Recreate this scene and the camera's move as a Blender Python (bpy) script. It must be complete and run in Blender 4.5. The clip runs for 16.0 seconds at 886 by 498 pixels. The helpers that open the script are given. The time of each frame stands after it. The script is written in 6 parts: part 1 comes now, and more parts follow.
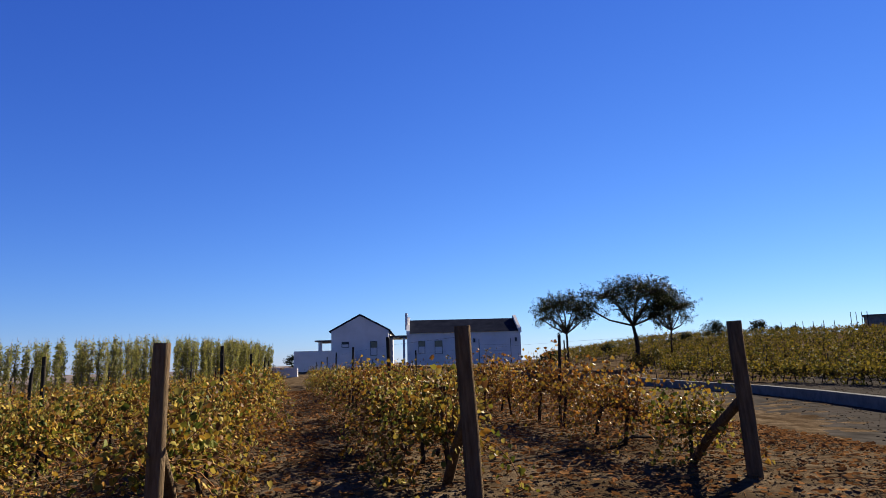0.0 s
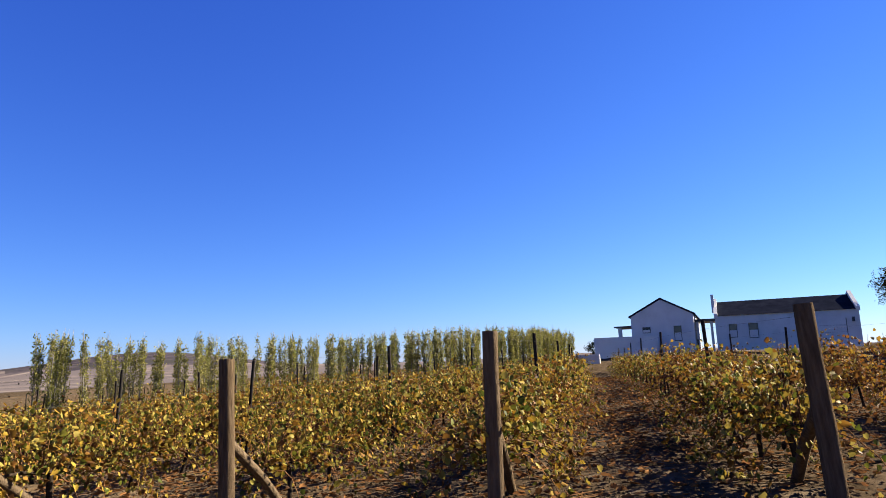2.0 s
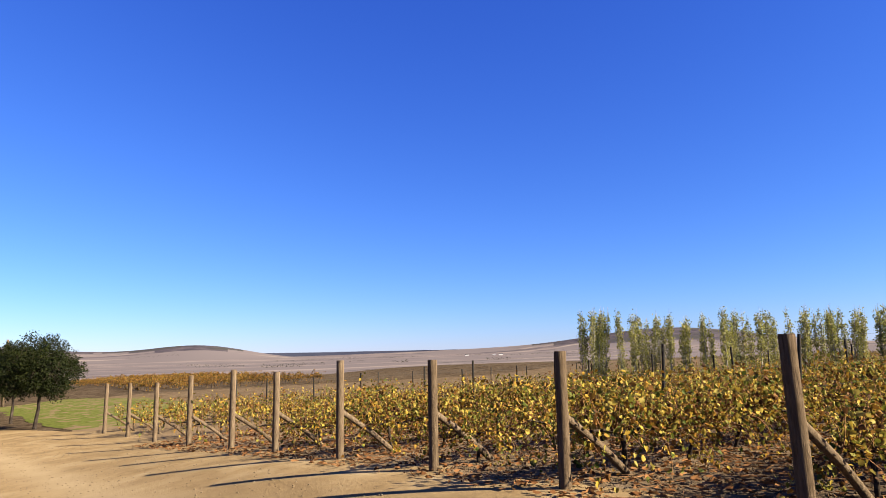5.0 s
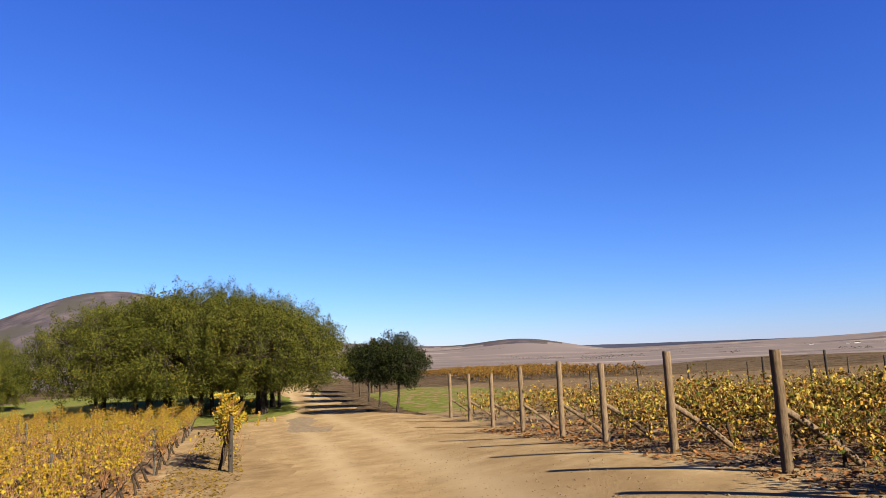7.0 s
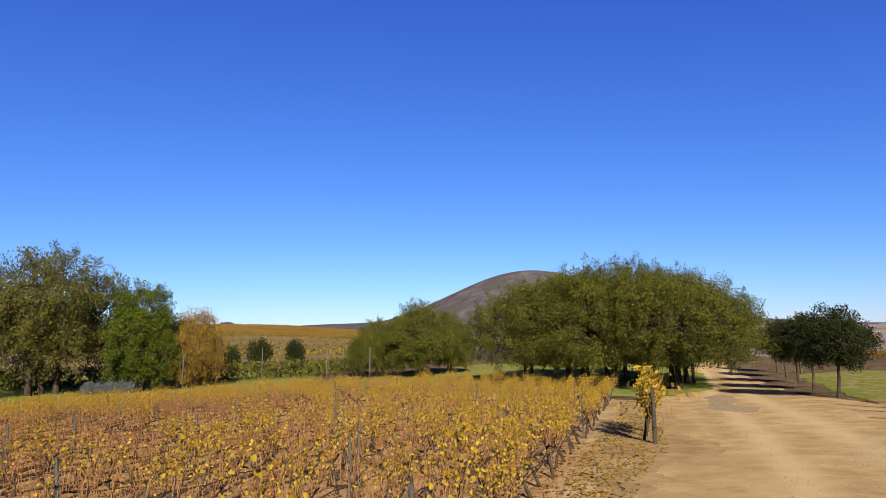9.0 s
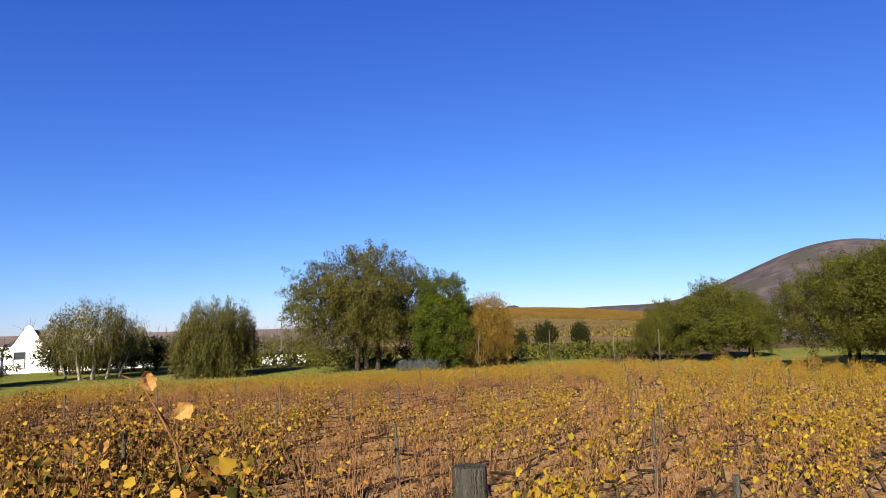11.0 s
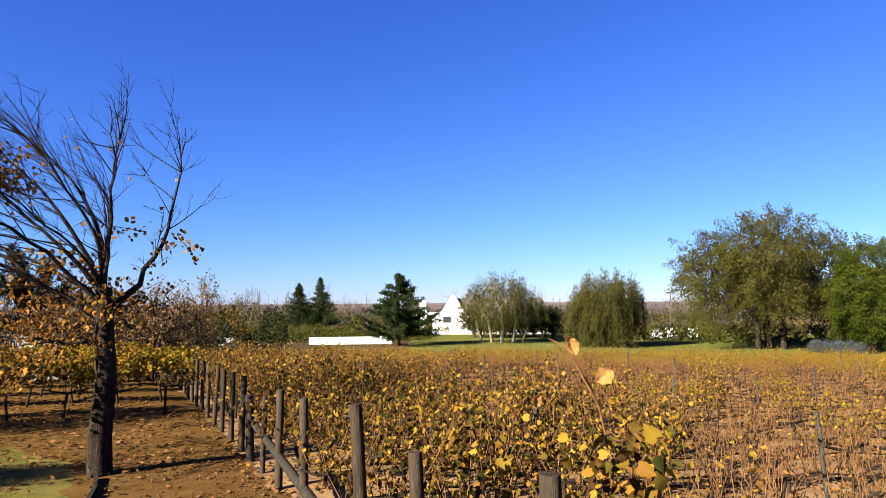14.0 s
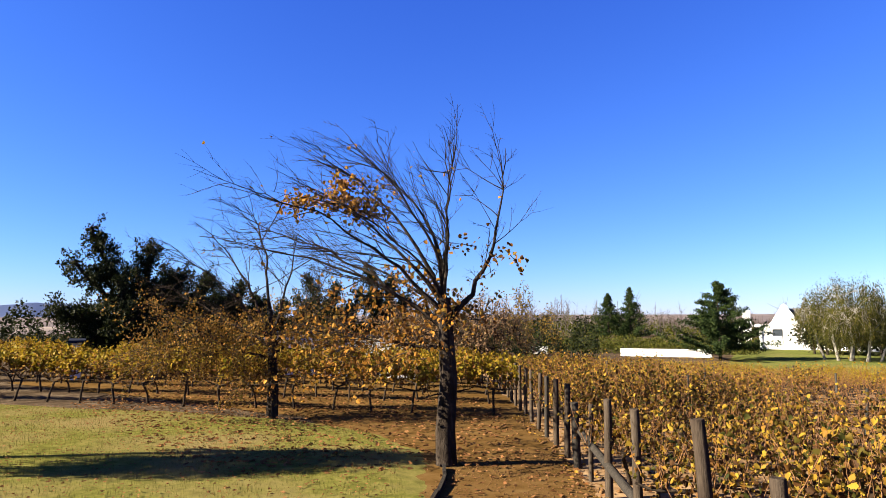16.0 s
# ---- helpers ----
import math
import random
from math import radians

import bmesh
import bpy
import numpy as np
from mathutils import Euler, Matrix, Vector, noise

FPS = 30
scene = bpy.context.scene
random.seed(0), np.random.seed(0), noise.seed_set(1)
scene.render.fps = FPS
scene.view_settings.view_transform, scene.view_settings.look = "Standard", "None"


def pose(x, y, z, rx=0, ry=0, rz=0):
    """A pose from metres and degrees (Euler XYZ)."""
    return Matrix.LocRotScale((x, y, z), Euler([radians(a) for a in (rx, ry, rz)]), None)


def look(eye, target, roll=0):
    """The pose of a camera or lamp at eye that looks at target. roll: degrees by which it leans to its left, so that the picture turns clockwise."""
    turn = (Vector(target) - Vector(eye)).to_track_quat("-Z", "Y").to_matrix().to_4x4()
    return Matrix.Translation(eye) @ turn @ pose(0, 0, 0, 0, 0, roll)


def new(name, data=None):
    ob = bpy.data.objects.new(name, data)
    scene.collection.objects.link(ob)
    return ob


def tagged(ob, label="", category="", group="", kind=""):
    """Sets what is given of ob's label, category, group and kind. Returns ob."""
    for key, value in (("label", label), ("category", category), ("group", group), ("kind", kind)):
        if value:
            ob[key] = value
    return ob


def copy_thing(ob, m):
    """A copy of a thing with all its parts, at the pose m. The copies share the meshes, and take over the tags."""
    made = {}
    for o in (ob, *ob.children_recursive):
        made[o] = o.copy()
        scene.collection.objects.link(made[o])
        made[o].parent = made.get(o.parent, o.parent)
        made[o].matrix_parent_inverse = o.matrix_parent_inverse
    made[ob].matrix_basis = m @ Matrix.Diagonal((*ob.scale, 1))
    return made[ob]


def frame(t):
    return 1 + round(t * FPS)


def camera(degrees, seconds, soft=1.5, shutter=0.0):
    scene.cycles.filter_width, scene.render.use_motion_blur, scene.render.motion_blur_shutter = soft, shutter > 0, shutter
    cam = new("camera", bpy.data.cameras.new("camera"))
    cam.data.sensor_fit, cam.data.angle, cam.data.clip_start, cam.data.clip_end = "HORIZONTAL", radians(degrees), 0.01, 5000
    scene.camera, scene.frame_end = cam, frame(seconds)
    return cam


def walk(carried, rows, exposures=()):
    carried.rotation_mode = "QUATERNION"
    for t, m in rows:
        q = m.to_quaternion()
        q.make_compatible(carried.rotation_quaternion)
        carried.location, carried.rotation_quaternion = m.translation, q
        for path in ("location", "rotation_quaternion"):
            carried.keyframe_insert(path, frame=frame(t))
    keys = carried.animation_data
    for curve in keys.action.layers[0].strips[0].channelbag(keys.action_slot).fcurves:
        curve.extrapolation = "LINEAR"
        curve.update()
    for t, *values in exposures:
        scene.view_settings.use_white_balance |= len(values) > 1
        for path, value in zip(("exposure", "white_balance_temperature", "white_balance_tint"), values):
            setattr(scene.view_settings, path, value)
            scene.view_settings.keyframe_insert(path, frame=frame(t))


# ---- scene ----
cam = camera(69.5, 16.0, soft=0.5)
# seconds, x, y, z, yaw, pitch, roll
ROWS = [
    (0.0, 0.040, -0.042, 1.755, -8.14, 10.13, 1.49),
    (0.5, 0.018, -0.029, 1.756, -4.16, 10.27, 1.40),
    (1.0, -0.023, -0.032, 1.753, 1.99, 9.59, 1.44),
    (1.5, -0.068, -0.046, 1.749, 9.90, 9.75, 1.77),
    (2.0, -0.117, -0.017, 1.747, 17.90, 9.79, 2.01),
    (2.5, -0.166, 0.002, 1.744, 24.97, 9.08, 1.96),
    (3.0, -0.215, -0.021, 1.738, 34.48, 9.21, 1.94),
    (3.5, -0.255, -0.054, 1.743, 43.54, 9.42, 1.54),
    (4.0, -0.317, -0.096, 1.750, 50.69, 8.85, 1.60),
    (4.2, -0.322, -0.130, 1.752, 53.18, 8.82, 1.72),
    (6.3, -0.275, -0.271, 1.744, 78.55, 8.00, 1.03),
    (6.5, -0.293, -0.257, 1.746, 82.24, 7.87, 1.54),
    (7.0, -0.310, -0.310, 1.748, 89.21, 8.96, 2.08),
    (7.5, -0.321, -0.405, 1.760, 98.27, 9.21, 1.78),
    (8.0, -0.312, -0.474, 1.760, 108.48, 9.34, 1.40),
    (8.5, -0.244, -0.471, 1.754, 116.26, 8.47, 1.05),
    (9.0, -0.240, -0.532, 1.747, 124.13, 7.65, 1.04),
    (9.2, -0.198, -0.522, 1.756, 126.75, 7.58, 0.70),
    (11.3, -0.087, -0.612, 1.760, 150.45, 6.19, 1.09),
    (11.5, -0.089, -0.621, 1.758, 151.11, 5.67, 0.52),
    (12.0, -0.110, -0.651, 1.753, 159.98, 6.16, 1.29),
    (12.5, -0.118, -0.659, 1.748, 170.91, 5.74, 0.55),
    (13.0, -0.102, -0.637, 1.748, 176.63, 5.89, 0.20),
    (13.5, -0.046, -0.647, 1.753, 178.50, 5.23, 0.42),
    (14.0, -0.007, -0.655, 1.752, 182.50, 4.76, 0.47),
    (14.5, 0.039, -0.653, 1.751, 187.85, 4.15, 0.71),
    (15.0, 0.096, -0.663, 1.753, 194.90, 5.13, 0.46),
    (15.5, 0.139, -0.658, 1.739, 202.07, 5.32, 0.29),
    (16.0, 0.167, -0.624, 1.734, 209.47, 5.85, 0.24),
]
# the picture's brightness drifts with the light that the lens meets
EXPOSURES = [(0.0, 2.1), (0.6, 2.37), (1.5, 2.45), (3.5, 2.59), (7.0, 2.38), (9.0, 2.19), (12.5, 2.35), (14.5, 2.63), (16.0, 2.76)]
walk(cam, [(t, pose(x, y, z, 90 + pitch, roll, yaw)) for t, x, y, z, yaw, pitch, roll in ROWS], EXPOSURES)

# ---- light ----
SKY_DEPTH = ((1.27, 0.148), (1.13, 0.185), (0.75, 0.284))
SUN_AZ, SUN_EL = -48.0, 27.0  # degrees, left of north is positive
world = bpy.data.worlds.new("sky")
world.use_nodes = True
scene.world = world
sky = world.node_tree.nodes.new("ShaderNodeTexSky")
sky.sky_type, sky.sun_disc = "NISHITA", False
sky.sun_elevation, sky.sun_rotation = radians(SUN_EL), radians(-SUN_AZ)
sky.altitude, sky.air_density, sky.dust_density, sky.ozone_density = 200, 1.0, 0.0, 3.0
back = world.node_tree.nodes["Background"]
back.inputs["Strength"].default_value = 1.0
# the clear winter sky is deeper in blue than the plain model: each channel has its own falloff
wn, wl = world.node_tree.nodes, world.node_tree.links
split_rgb, join_rgb = wn.new("ShaderNodeSeparateColor"), wn.new("ShaderNodeCombineColor")
wl.new(sky.outputs[0], split_rgb.inputs[0])
for channel, (power, gain) in enumerate(SKY_DEPTH):
    dim, bend_it, lift_it = (wn.new("ShaderNodeMath") for _ in range(3))
    dim.operation, bend_it.operation, lift_it.operation = "MULTIPLY", "POWER", "MULTIPLY"
    dim.inputs[1].default_value, bend_it.inputs[1].default_value, lift_it.inputs[1].default_value = 0.10, power, gain
    wl.new(split_rgb.outputs[channel], dim.inputs[0])
    wl.new(dim.outputs[0], bend_it.inputs[0])
    wl.new(bend_it.outputs[0], lift_it.inputs[0])
    wl.new(lift_it.outputs[0], join_rgb.inputs[channel])
wl.new(join_rgb.outputs[0], back.inputs["Color"])
sun = new("sun", bpy.data.lights.new("sun", "SUN"))
sun.data.energy, sun.data.angle, sun.data.color = 5.0, radians(0.53), (1.0, 0.89, 0.70)
TO_SUN = Vector((-math.sin(radians(SUN_AZ)) * math.cos(radians(SUN_EL)), math.cos(radians(SUN_AZ)) * math.cos(radians(SUN_EL)), math.sin(radians(SUN_EL))))
sun.matrix_world = look(TO_SUN * 50, (0, 0, 0))


# ---- materials ----
def material(name, ramp, scale=4.0, detail=6.0, rough=0.9, bump=0.0, bump_scale=30.0, vary="", vary_amount=0.5, through_light=0.0, second=None, stretch=(1, 1, 1), metal=0.0):
    """ramp: colours from low to high noise. vary: 'object' or 'island' picks along the ramp by chance as well."""
    m = bpy.data.materials.new(name)
    m.use_nodes = True
    t = m.node_tree
    n, l = t.nodes, t.links
    bsdf = n["Principled BSDF"]
    bsdf.inputs["Roughness"].default_value = rough
    bsdf.inputs["Metallic"].default_value = metal
    bsdf.inputs["Specular IOR Level"].default_value = 0.0 if rough >= 0.8 else 0.05 if rough >= 0.6 else 0.4
    geo = n.new("ShaderNodeNewGeometry")
    mapping = n.new("ShaderNodeMapping")
    mapping.inputs["Scale"].default_value = stretch
    if vary == "object":
        co = n.new("ShaderNodeTexCoord")
        l.new(co.outputs["Object"], mapping.inputs["Vector"])
    else:
        l.new(geo.outputs["Position"], mapping.inputs["Vector"])
    tex = n.new("ShaderNodeTexNoise")
    tex.inputs["Scale"].default_value, tex.inputs["Detail"].default_value, tex.inputs["Roughness"].default_value = scale, detail, 0.65
    l.new(mapping.outputs[0], tex.inputs["Vector"])
    fac = tex.outputs["Fac"]
    stretch_it = n.new("ShaderNodeMapRange")
    stretch_it.inputs["From Min"].default_value, stretch_it.inputs["From Max"].default_value = 0.3, 0.7
    l.new(fac, stretch_it.inputs["Value"])
    fac = stretch_it.outputs[0]
    if vary:
        pick = n.new("ShaderNodeObjectInfo").outputs["Random"] if vary == "object" else geo.outputs["Random Per Island"]
        mix = n.new("ShaderNodeMix")
        mix.inputs["Factor"].default_value = vary_amount
        l.new(fac, mix.inputs["A"])
        l.new(pick, mix.inputs["B"])
        fac = mix.outputs["Result"]
    cr = n.new("ShaderNodeValToRGB")
    els = cr.color_ramp.elements
    for i, c in enumerate(ramp):
        at_ = i / (len(ramp) - 1)
        e = els[0] if i == 0 else els[-1] if i == len(ramp) - 1 else els.new(at_)
        e.position, e.color = at_, (*c, 1)
    l.new(fac, cr.inputs["Fac"])
    colour = cr.outputs["Color"]
    if second:  # (scale, colour, low, high): patches of another colour at a larger scale
        t2 = n.new("ShaderNodeTexNoise")
        t2.inputs["Scale"].default_value, t2.inputs["Detail"].default_value, t2.inputs["Roughness"].default_value = second[0], 5.0, 0.6
        l.new(mapping.outputs[0], t2.inputs["Vector"])
        r2 = n.new("ShaderNodeMapRange")
        r2.inputs["From Min"].default_value, r2.inputs["From Max"].default_value = second[2], second[3]
        l.new(t2.outputs["Fac"], r2.inputs["Value"])
        mx = n.new("ShaderNodeMix")
        mx.data_type = "RGBA"
        l.new(r2.outputs[0], mx.inputs["Factor"])
        l.new(colour, mx.inputs[6])
        mx.inputs[7].default_value = (*second[1], 1)
        colour = mx.outputs[2]
    l.new(colour, bsdf.inputs["Base Color"])
    if bump:
        bt = n.new("ShaderNodeTexNoise")
        bt.inputs["Scale"].default_value, bt.inputs["Detail"].default_value, bt.inputs["Roughness"].default_value = bump_scale, 6.0, 0.7
        l.new(mapping.outputs[0], bt.inputs["Vector"])
        bp = n.new("ShaderNodeBump")
        bp.inputs["Strength"].default_value, bp.inputs["Distance"].default_value = min(bump, 1.0), 0.05 * bump
        l.new(bt.outputs["Fac"], bp.inputs["Height"])
        l.new(bp.outputs[0], bsdf.inputs["Normal"])
    if through_light:
        tr = n.new("ShaderNodeBsdfTranslucent")
        l.new(colour, tr.inputs["Color"])
        ms = n.new("ShaderNodeMixShader")
        ms.inputs[0].default_value = through_light
        l.new(bsdf.outputs[0], ms.inputs[1])
        l.new(tr.outputs[0], ms.inputs[2])
        l.new(ms.outputs[0], n["Material Output"].inputs["Surface"])
    return m


M = {}
M["soil"] = material("vineyard_soil", [(0.024, 0.018, 0.011), (0.058, 0.041, 0.026), (0.105, 0.079, 0.052)], 3.0, 8, 0.95, 0.7, 14, second=(0.6, (0.030, 0.020, 0.012), 0.48, 0.66))
M["soil_red"] = material("reddish_soil", [(0.043, 0.024, 0.007), (0.072, 0.040, 0.013), (0.090, 0.055, 0.020)], 3.0, 8, 0.95, 0.25, 14, second=(0.4, (0.050, 0.026, 0.007), 0.5, 0.75))
M["road"] = material("sandy_road", [(0.118, 0.078, 0.037), (0.176, 0.121, 0.061), (0.222, 0.163, 0.090)], 1.2, 8, 0.95, 0.5, 16, second=(0.25, (0.150, 0.102, 0.052), 0.45, 0.68))
M["gravel"] = material("grey_gravel", [(0.092, 0.068, 0.042), (0.132, 0.100, 0.064), (0.172, 0.136, 0.094)], 6.0, 8, 0.95, 0.6, 24)
M["shoulder"] = material("brown_sand", [(0.100, 0.065, 0.032), (0.148, 0.101, 0.052), (0.190, 0.136, 0.074)], 1.6, 8, 0.95, 0.5, 14, second=(0.5, (0.122, 0.080, 0.040), 0.45, 0.7))
M["track"] = material("grey_brown_track", [(0.016, 0.014, 0.013), (0.029, 0.026, 0.023), (0.046, 0.041, 0.037)], 2.0, 8, 0.95, 0.25, 18, second=(0.4, (0.037, 0.032, 0.029), 0.5, 0.7))
M["lawn"] = material("lawn_grass", [(0.046, 0.046, 0.010), (0.082, 0.078, 0.017), (0.122, 0.106, 0.031)], 6.0, 8, 0.9, 0.4, 60, second=(0.45, (0.116, 0.088, 0.034), 0.44, 0.66))
M["lawn_green"] = material("watered_grass", [(0.042, 0.050, 0.011), (0.072, 0.080, 0.019), (0.106, 0.107, 0.032)], 3.0, 8, 0.9, 0.4, 60, second=(0.15, (0.104, 0.094, 0.034), 0.48, 0.72))
# field tones with the valley's lilac-grey haze mixed in
M["field"] = material("hazed_far_fields", [(0.034, 0.031, 0.037), (0.072, 0.060, 0.063), (0.128, 0.104, 0.095), (0.185, 0.152, 0.128)], 0.009, 3, 0.95, second=(0.0035, (0.092, 0.077, 0.077), 0.47, 0.52), stretch=(0.9, 0.25, 1))
M["leaf_tan"] = material("tan_curled_leaf", [(0.176, 0.088, 0.028), (0.256, 0.136, 0.044), (0.304, 0.192, 0.056)], 30, 4, 0.7, through_light=0.35)
M["leaf_pink"] = material("pink_brown_leaf", [(0.040, 0.022, 0.012), (0.100, 0.058, 0.030), (0.170, 0.105, 0.056), (0.110, 0.068, 0.022)], 0.6, 4, 0.7, vary="island", vary_amount=0.8, through_light=0.25)
M["leaf_mixed"] = material("mottled_vine_leaf", [(0.011, 0.007, 0.003), (0.044, 0.020, 0.007), (0.095, 0.044, 0.010), (0.175, 0.090, 0.012), (0.205, 0.132, 0.015), (0.085, 0.056, 0.009), (0.026, 0.026, 0.005), (0.008, 0.013, 0.003)], 0.8, 4, 0.6, vary="island", vary_amount=0.9, through_light=0.3)
M["leaf_slope"] = material("dull_slope_leaf", [(0.008, 0.008, 0.003), (0.030, 0.025, 0.006), (0.095, 0.072, 0.011), (0.140, 0.100, 0.012), (0.040, 0.042, 0.009), (0.012, 0.016, 0.004)], 0.6, 4, 0.7, vary="island", vary_amount=0.8, through_light=0.3)
M["leaf_willow"] = material("willow_leaf", [(0.011, 0.012, 0.003), (0.026, 0.027, 0.006), (0.050, 0.046, 0.009), (0.086, 0.066, 0.013)], 0.35, 4, 0.6, vary="island", vary_amount=0.6, through_light=0.22)
M["wood_old"] = material("old_grey_post", [(0.014, 0.010, 0.008), (0.036, 0.027, 0.020), (0.064, 0.051, 0.038)], 9, 8, 0.85, 0.5, 30, vary="object", vary_amount=0.3, stretch=(4, 4, 0.5))
M["hill_soil"] = material("hillside_soil", [(0.056, 0.040, 0.021), (0.078, 0.056, 0.030), (0.096, 0.070, 0.040)], 0.05, 6, 0.95)
# blue-grey of the horizon haze, put into the base colour
M["far_blue"] = material("haze_tinted_far_plain", [(0.024, 0.027, 0.044), (0.034, 0.036, 0.055)], 0.004, 4, 0.95)
M["soil_south"] = material("tan_vineyard_soil", [(0.094, 0.055, 0.027), (0.158, 0.098, 0.050), (0.208, 0.137, 0.074)], 3.0, 8, 0.95, 0.35, 14, second=(0.4, (0.116, 0.070, 0.035), 0.5, 0.75))
M["bark_wood"] = material("far_bare_bark", [(0.036, 0.027, 0.024), (0.064, 0.050, 0.044), (0.100, 0.080, 0.072)], 1.0, 4, 0.9, vary="island", vary_amount=0.8)
M["stem"] = material("old_vine_wood", [(0.010, 0.007, 0.006), (0.024, 0.018, 0.013), (0.044, 0.032, 0.022)], 20, 6, 0.9, 0.4, 60)
M["leaf_goldvine"] = material("golden_vine_leaf", [(0.030, 0.019, 0.005), (0.100, 0.058, 0.009), (0.172, 0.112, 0.012), (0.210, 0.150, 0.014), (0.140, 0.110, 0.012), (0.050, 0.050, 0.008)], 0.6, 4, 0.7, vary="island", vary_amount=0.85, through_light=0.3)
# where wheels run, the road is paler and smoother
def worn_to(mat, colour, amount):
    """Blends the material towards a colour by the mesh's own measure of wear."""
    nodes, links = mat.node_tree.nodes, mat.node_tree.links
    worn, blend, soften = nodes.new("ShaderNodeAttribute"), nodes.new("ShaderNodeMix"), nodes.new("ShaderNodeMath")
    worn.attribute_name, blend.data_type, soften.operation = "wear", "RGBA", "MULTIPLY"
    surface = nodes["Principled BSDF"].inputs["Base Color"]
    links.new(surface.links[0].from_socket, blend.inputs[6])
    blend.inputs[7].default_value, soften.inputs[1].default_value = (*colour, 1), amount
    links.new(worn.outputs["Fac"], soften.inputs[0])
    links.new(soften.outputs[0], blend.inputs["Factor"])
    links.new(blend.outputs[2], surface)


worn_to(M["road"], (0.245, 0.184, 0.106), 0.6)
worn_to(M["soil"], (0.150, 0.104, 0.060), 0.75)
M["leaf_conifer"] = material("conifer_needles", [(0.006, 0.011, 0.004), (0.014, 0.024, 0.006), (0.028, 0.038, 0.010)], 0.5, 4, 0.7, vary="island", vary_amount=0.6, through_light=0.15)
M["leaf_silver"] = material("silver_grey_leaf", [(0.024, 0.030, 0.034), (0.044, 0.053, 0.058), (0.072, 0.082, 0.088)], 0.5, 4, 0.7, vary="island", vary_amount=0.6, through_light=0.15)
M["wood"] = material("weathered_post", [(0.037, 0.025, 0.015), (0.082, 0.058, 0.037), (0.126, 0.094, 0.062)], 9, 8, 0.85, 0.7, 30, vary="object", vary_amount=0.25, stretch=(4, 4, 0.5))
M["wood_dark"] = material("dark_thin_post", [(0.010, 0.009, 0.007), (0.023, 0.020, 0.017), (0.040, 0.034, 0.028)], 9, 8, 0.85, 0.5, 30, vary="object", vary_amount=0.25, stretch=(4, 4, 0.5))
M["wood_grey"] = material("grey_post", [(0.022, 0.021, 0.018), (0.048, 0.045, 0.039), (0.080, 0.077, 0.068)], 9, 8, 0.85, 0.9, 30, vary="object", vary_amount=0.3, stretch=(4, 4, 0.5))
M["wire"] = material("galvanised_wire", [(0.030, 0.028, 0.026), (0.060, 0.057, 0.054)], 5, 2, 0.7, metal=0.0)
M["cane"] = material("vine_cane", [(0.044, 0.023, 0.011), (0.108, 0.055, 0.025), (0.178, 0.097, 0.047)], 20, 6, 0.85, 0.3, 60)
M["leaf_autumn"] = material("autumn_vine_leaf", [(0.014, 0.009, 0.005), (0.050, 0.023, 0.009), (0.110, 0.050, 0.011), (0.190, 0.104, 0.013), (0.225, 0.160, 0.024), (0.220, 0.170, 0.040), (0.104, 0.095, 0.013), (0.046, 0.056, 0.009), (0.014, 0.022, 0.006)], 0.35, 4, 0.6, vary="island", vary_amount=0.82, through_light=0.28)
M["leaf_orange"] = material("orange_vine_leaf", [(0.016, 0.009, 0.005), (0.054, 0.023, 0.009), (0.115, 0.042, 0.010), (0.190, 0.080, 0.012), (0.230, 0.138, 0.018), (0.110, 0.072, 0.013), (0.040, 0.036, 0.009)], 0.35, 4, 0.6, vary="island", vary_amount=0.82, through_light=0.28)
M["leaf_yellow"] = material("yellow_vine_leaf", [(0.070, 0.034, 0.005), (0.126, 0.068, 0.006), (0.164, 0.102, 0.007), (0.180, 0.122, 0.010), (0.124, 0.098, 0.008), (0.060, 0.058, 0.005)], 0.6, 4, 0.6, vary="island", vary_amount=0.7, through_light=0.35)
M["leaf_south"] = material("withered_vine_leaf", [(0.018, 0.008, 0.004), (0.064, 0.025, 0.009), (0.125, 0.052, 0.014), (0.185, 0.088, 0.017), (0.225, 0.130, 0.018), (0.100, 0.058, 0.011), (0.030, 0.020, 0.006)], 0.6, 4, 0.7, vary="island", vary_amount=0.88, through_light=0.3)
M["clod"] = material("soil_clod", [(0.034, 0.025, 0.016), (0.064, 0.047, 0.030), (0.100, 0.077, 0.052)], 1.0, 5, 0.95, vary="island", vary_amount=0.6)
M["clod_red"] = material("red_soil_clod", [(0.047, 0.022, 0.009), (0.083, 0.043, 0.018), (0.114, 0.064, 0.028)], 1.0, 5, 0.95, vary="island", vary_amount=0.6)
M["pebble"] = material("road_pebble", [(0.080, 0.056, 0.032), (0.120, 0.087, 0.052), (0.170, 0.130, 0.084)], 1.0, 5, 0.9, vary="island", vary_amount=0.7)
M["grass"] = material("grass_blade", [(0.032, 0.036, 0.006), (0.060, 0.060, 0.011), (0.095, 0.082, 0.021), (0.125, 0.098, 0.033)], 0.35, 4, 0.8, vary="island", vary_amount=0.45, through_light=0.3)
M["leaf_dry"] = material("dry_leaf", [(0.057, 0.025, 0.010), (0.117, 0.053, 0.021), (0.177, 0.092, 0.038)], 0.8, 4, 0.8, vary="island", vary_amount=0.7, through_light=0.2)
M["leaf_olive"] = material("olive_leaf", [(0.009, 0.011, 0.002), (0.024, 0.028, 0.004), (0.047, 0.048, 0.007), (0.086, 0.070, 0.010)], 0.4, 4, 0.6, vary="island", vary_amount=0.6, through_light=0.25)
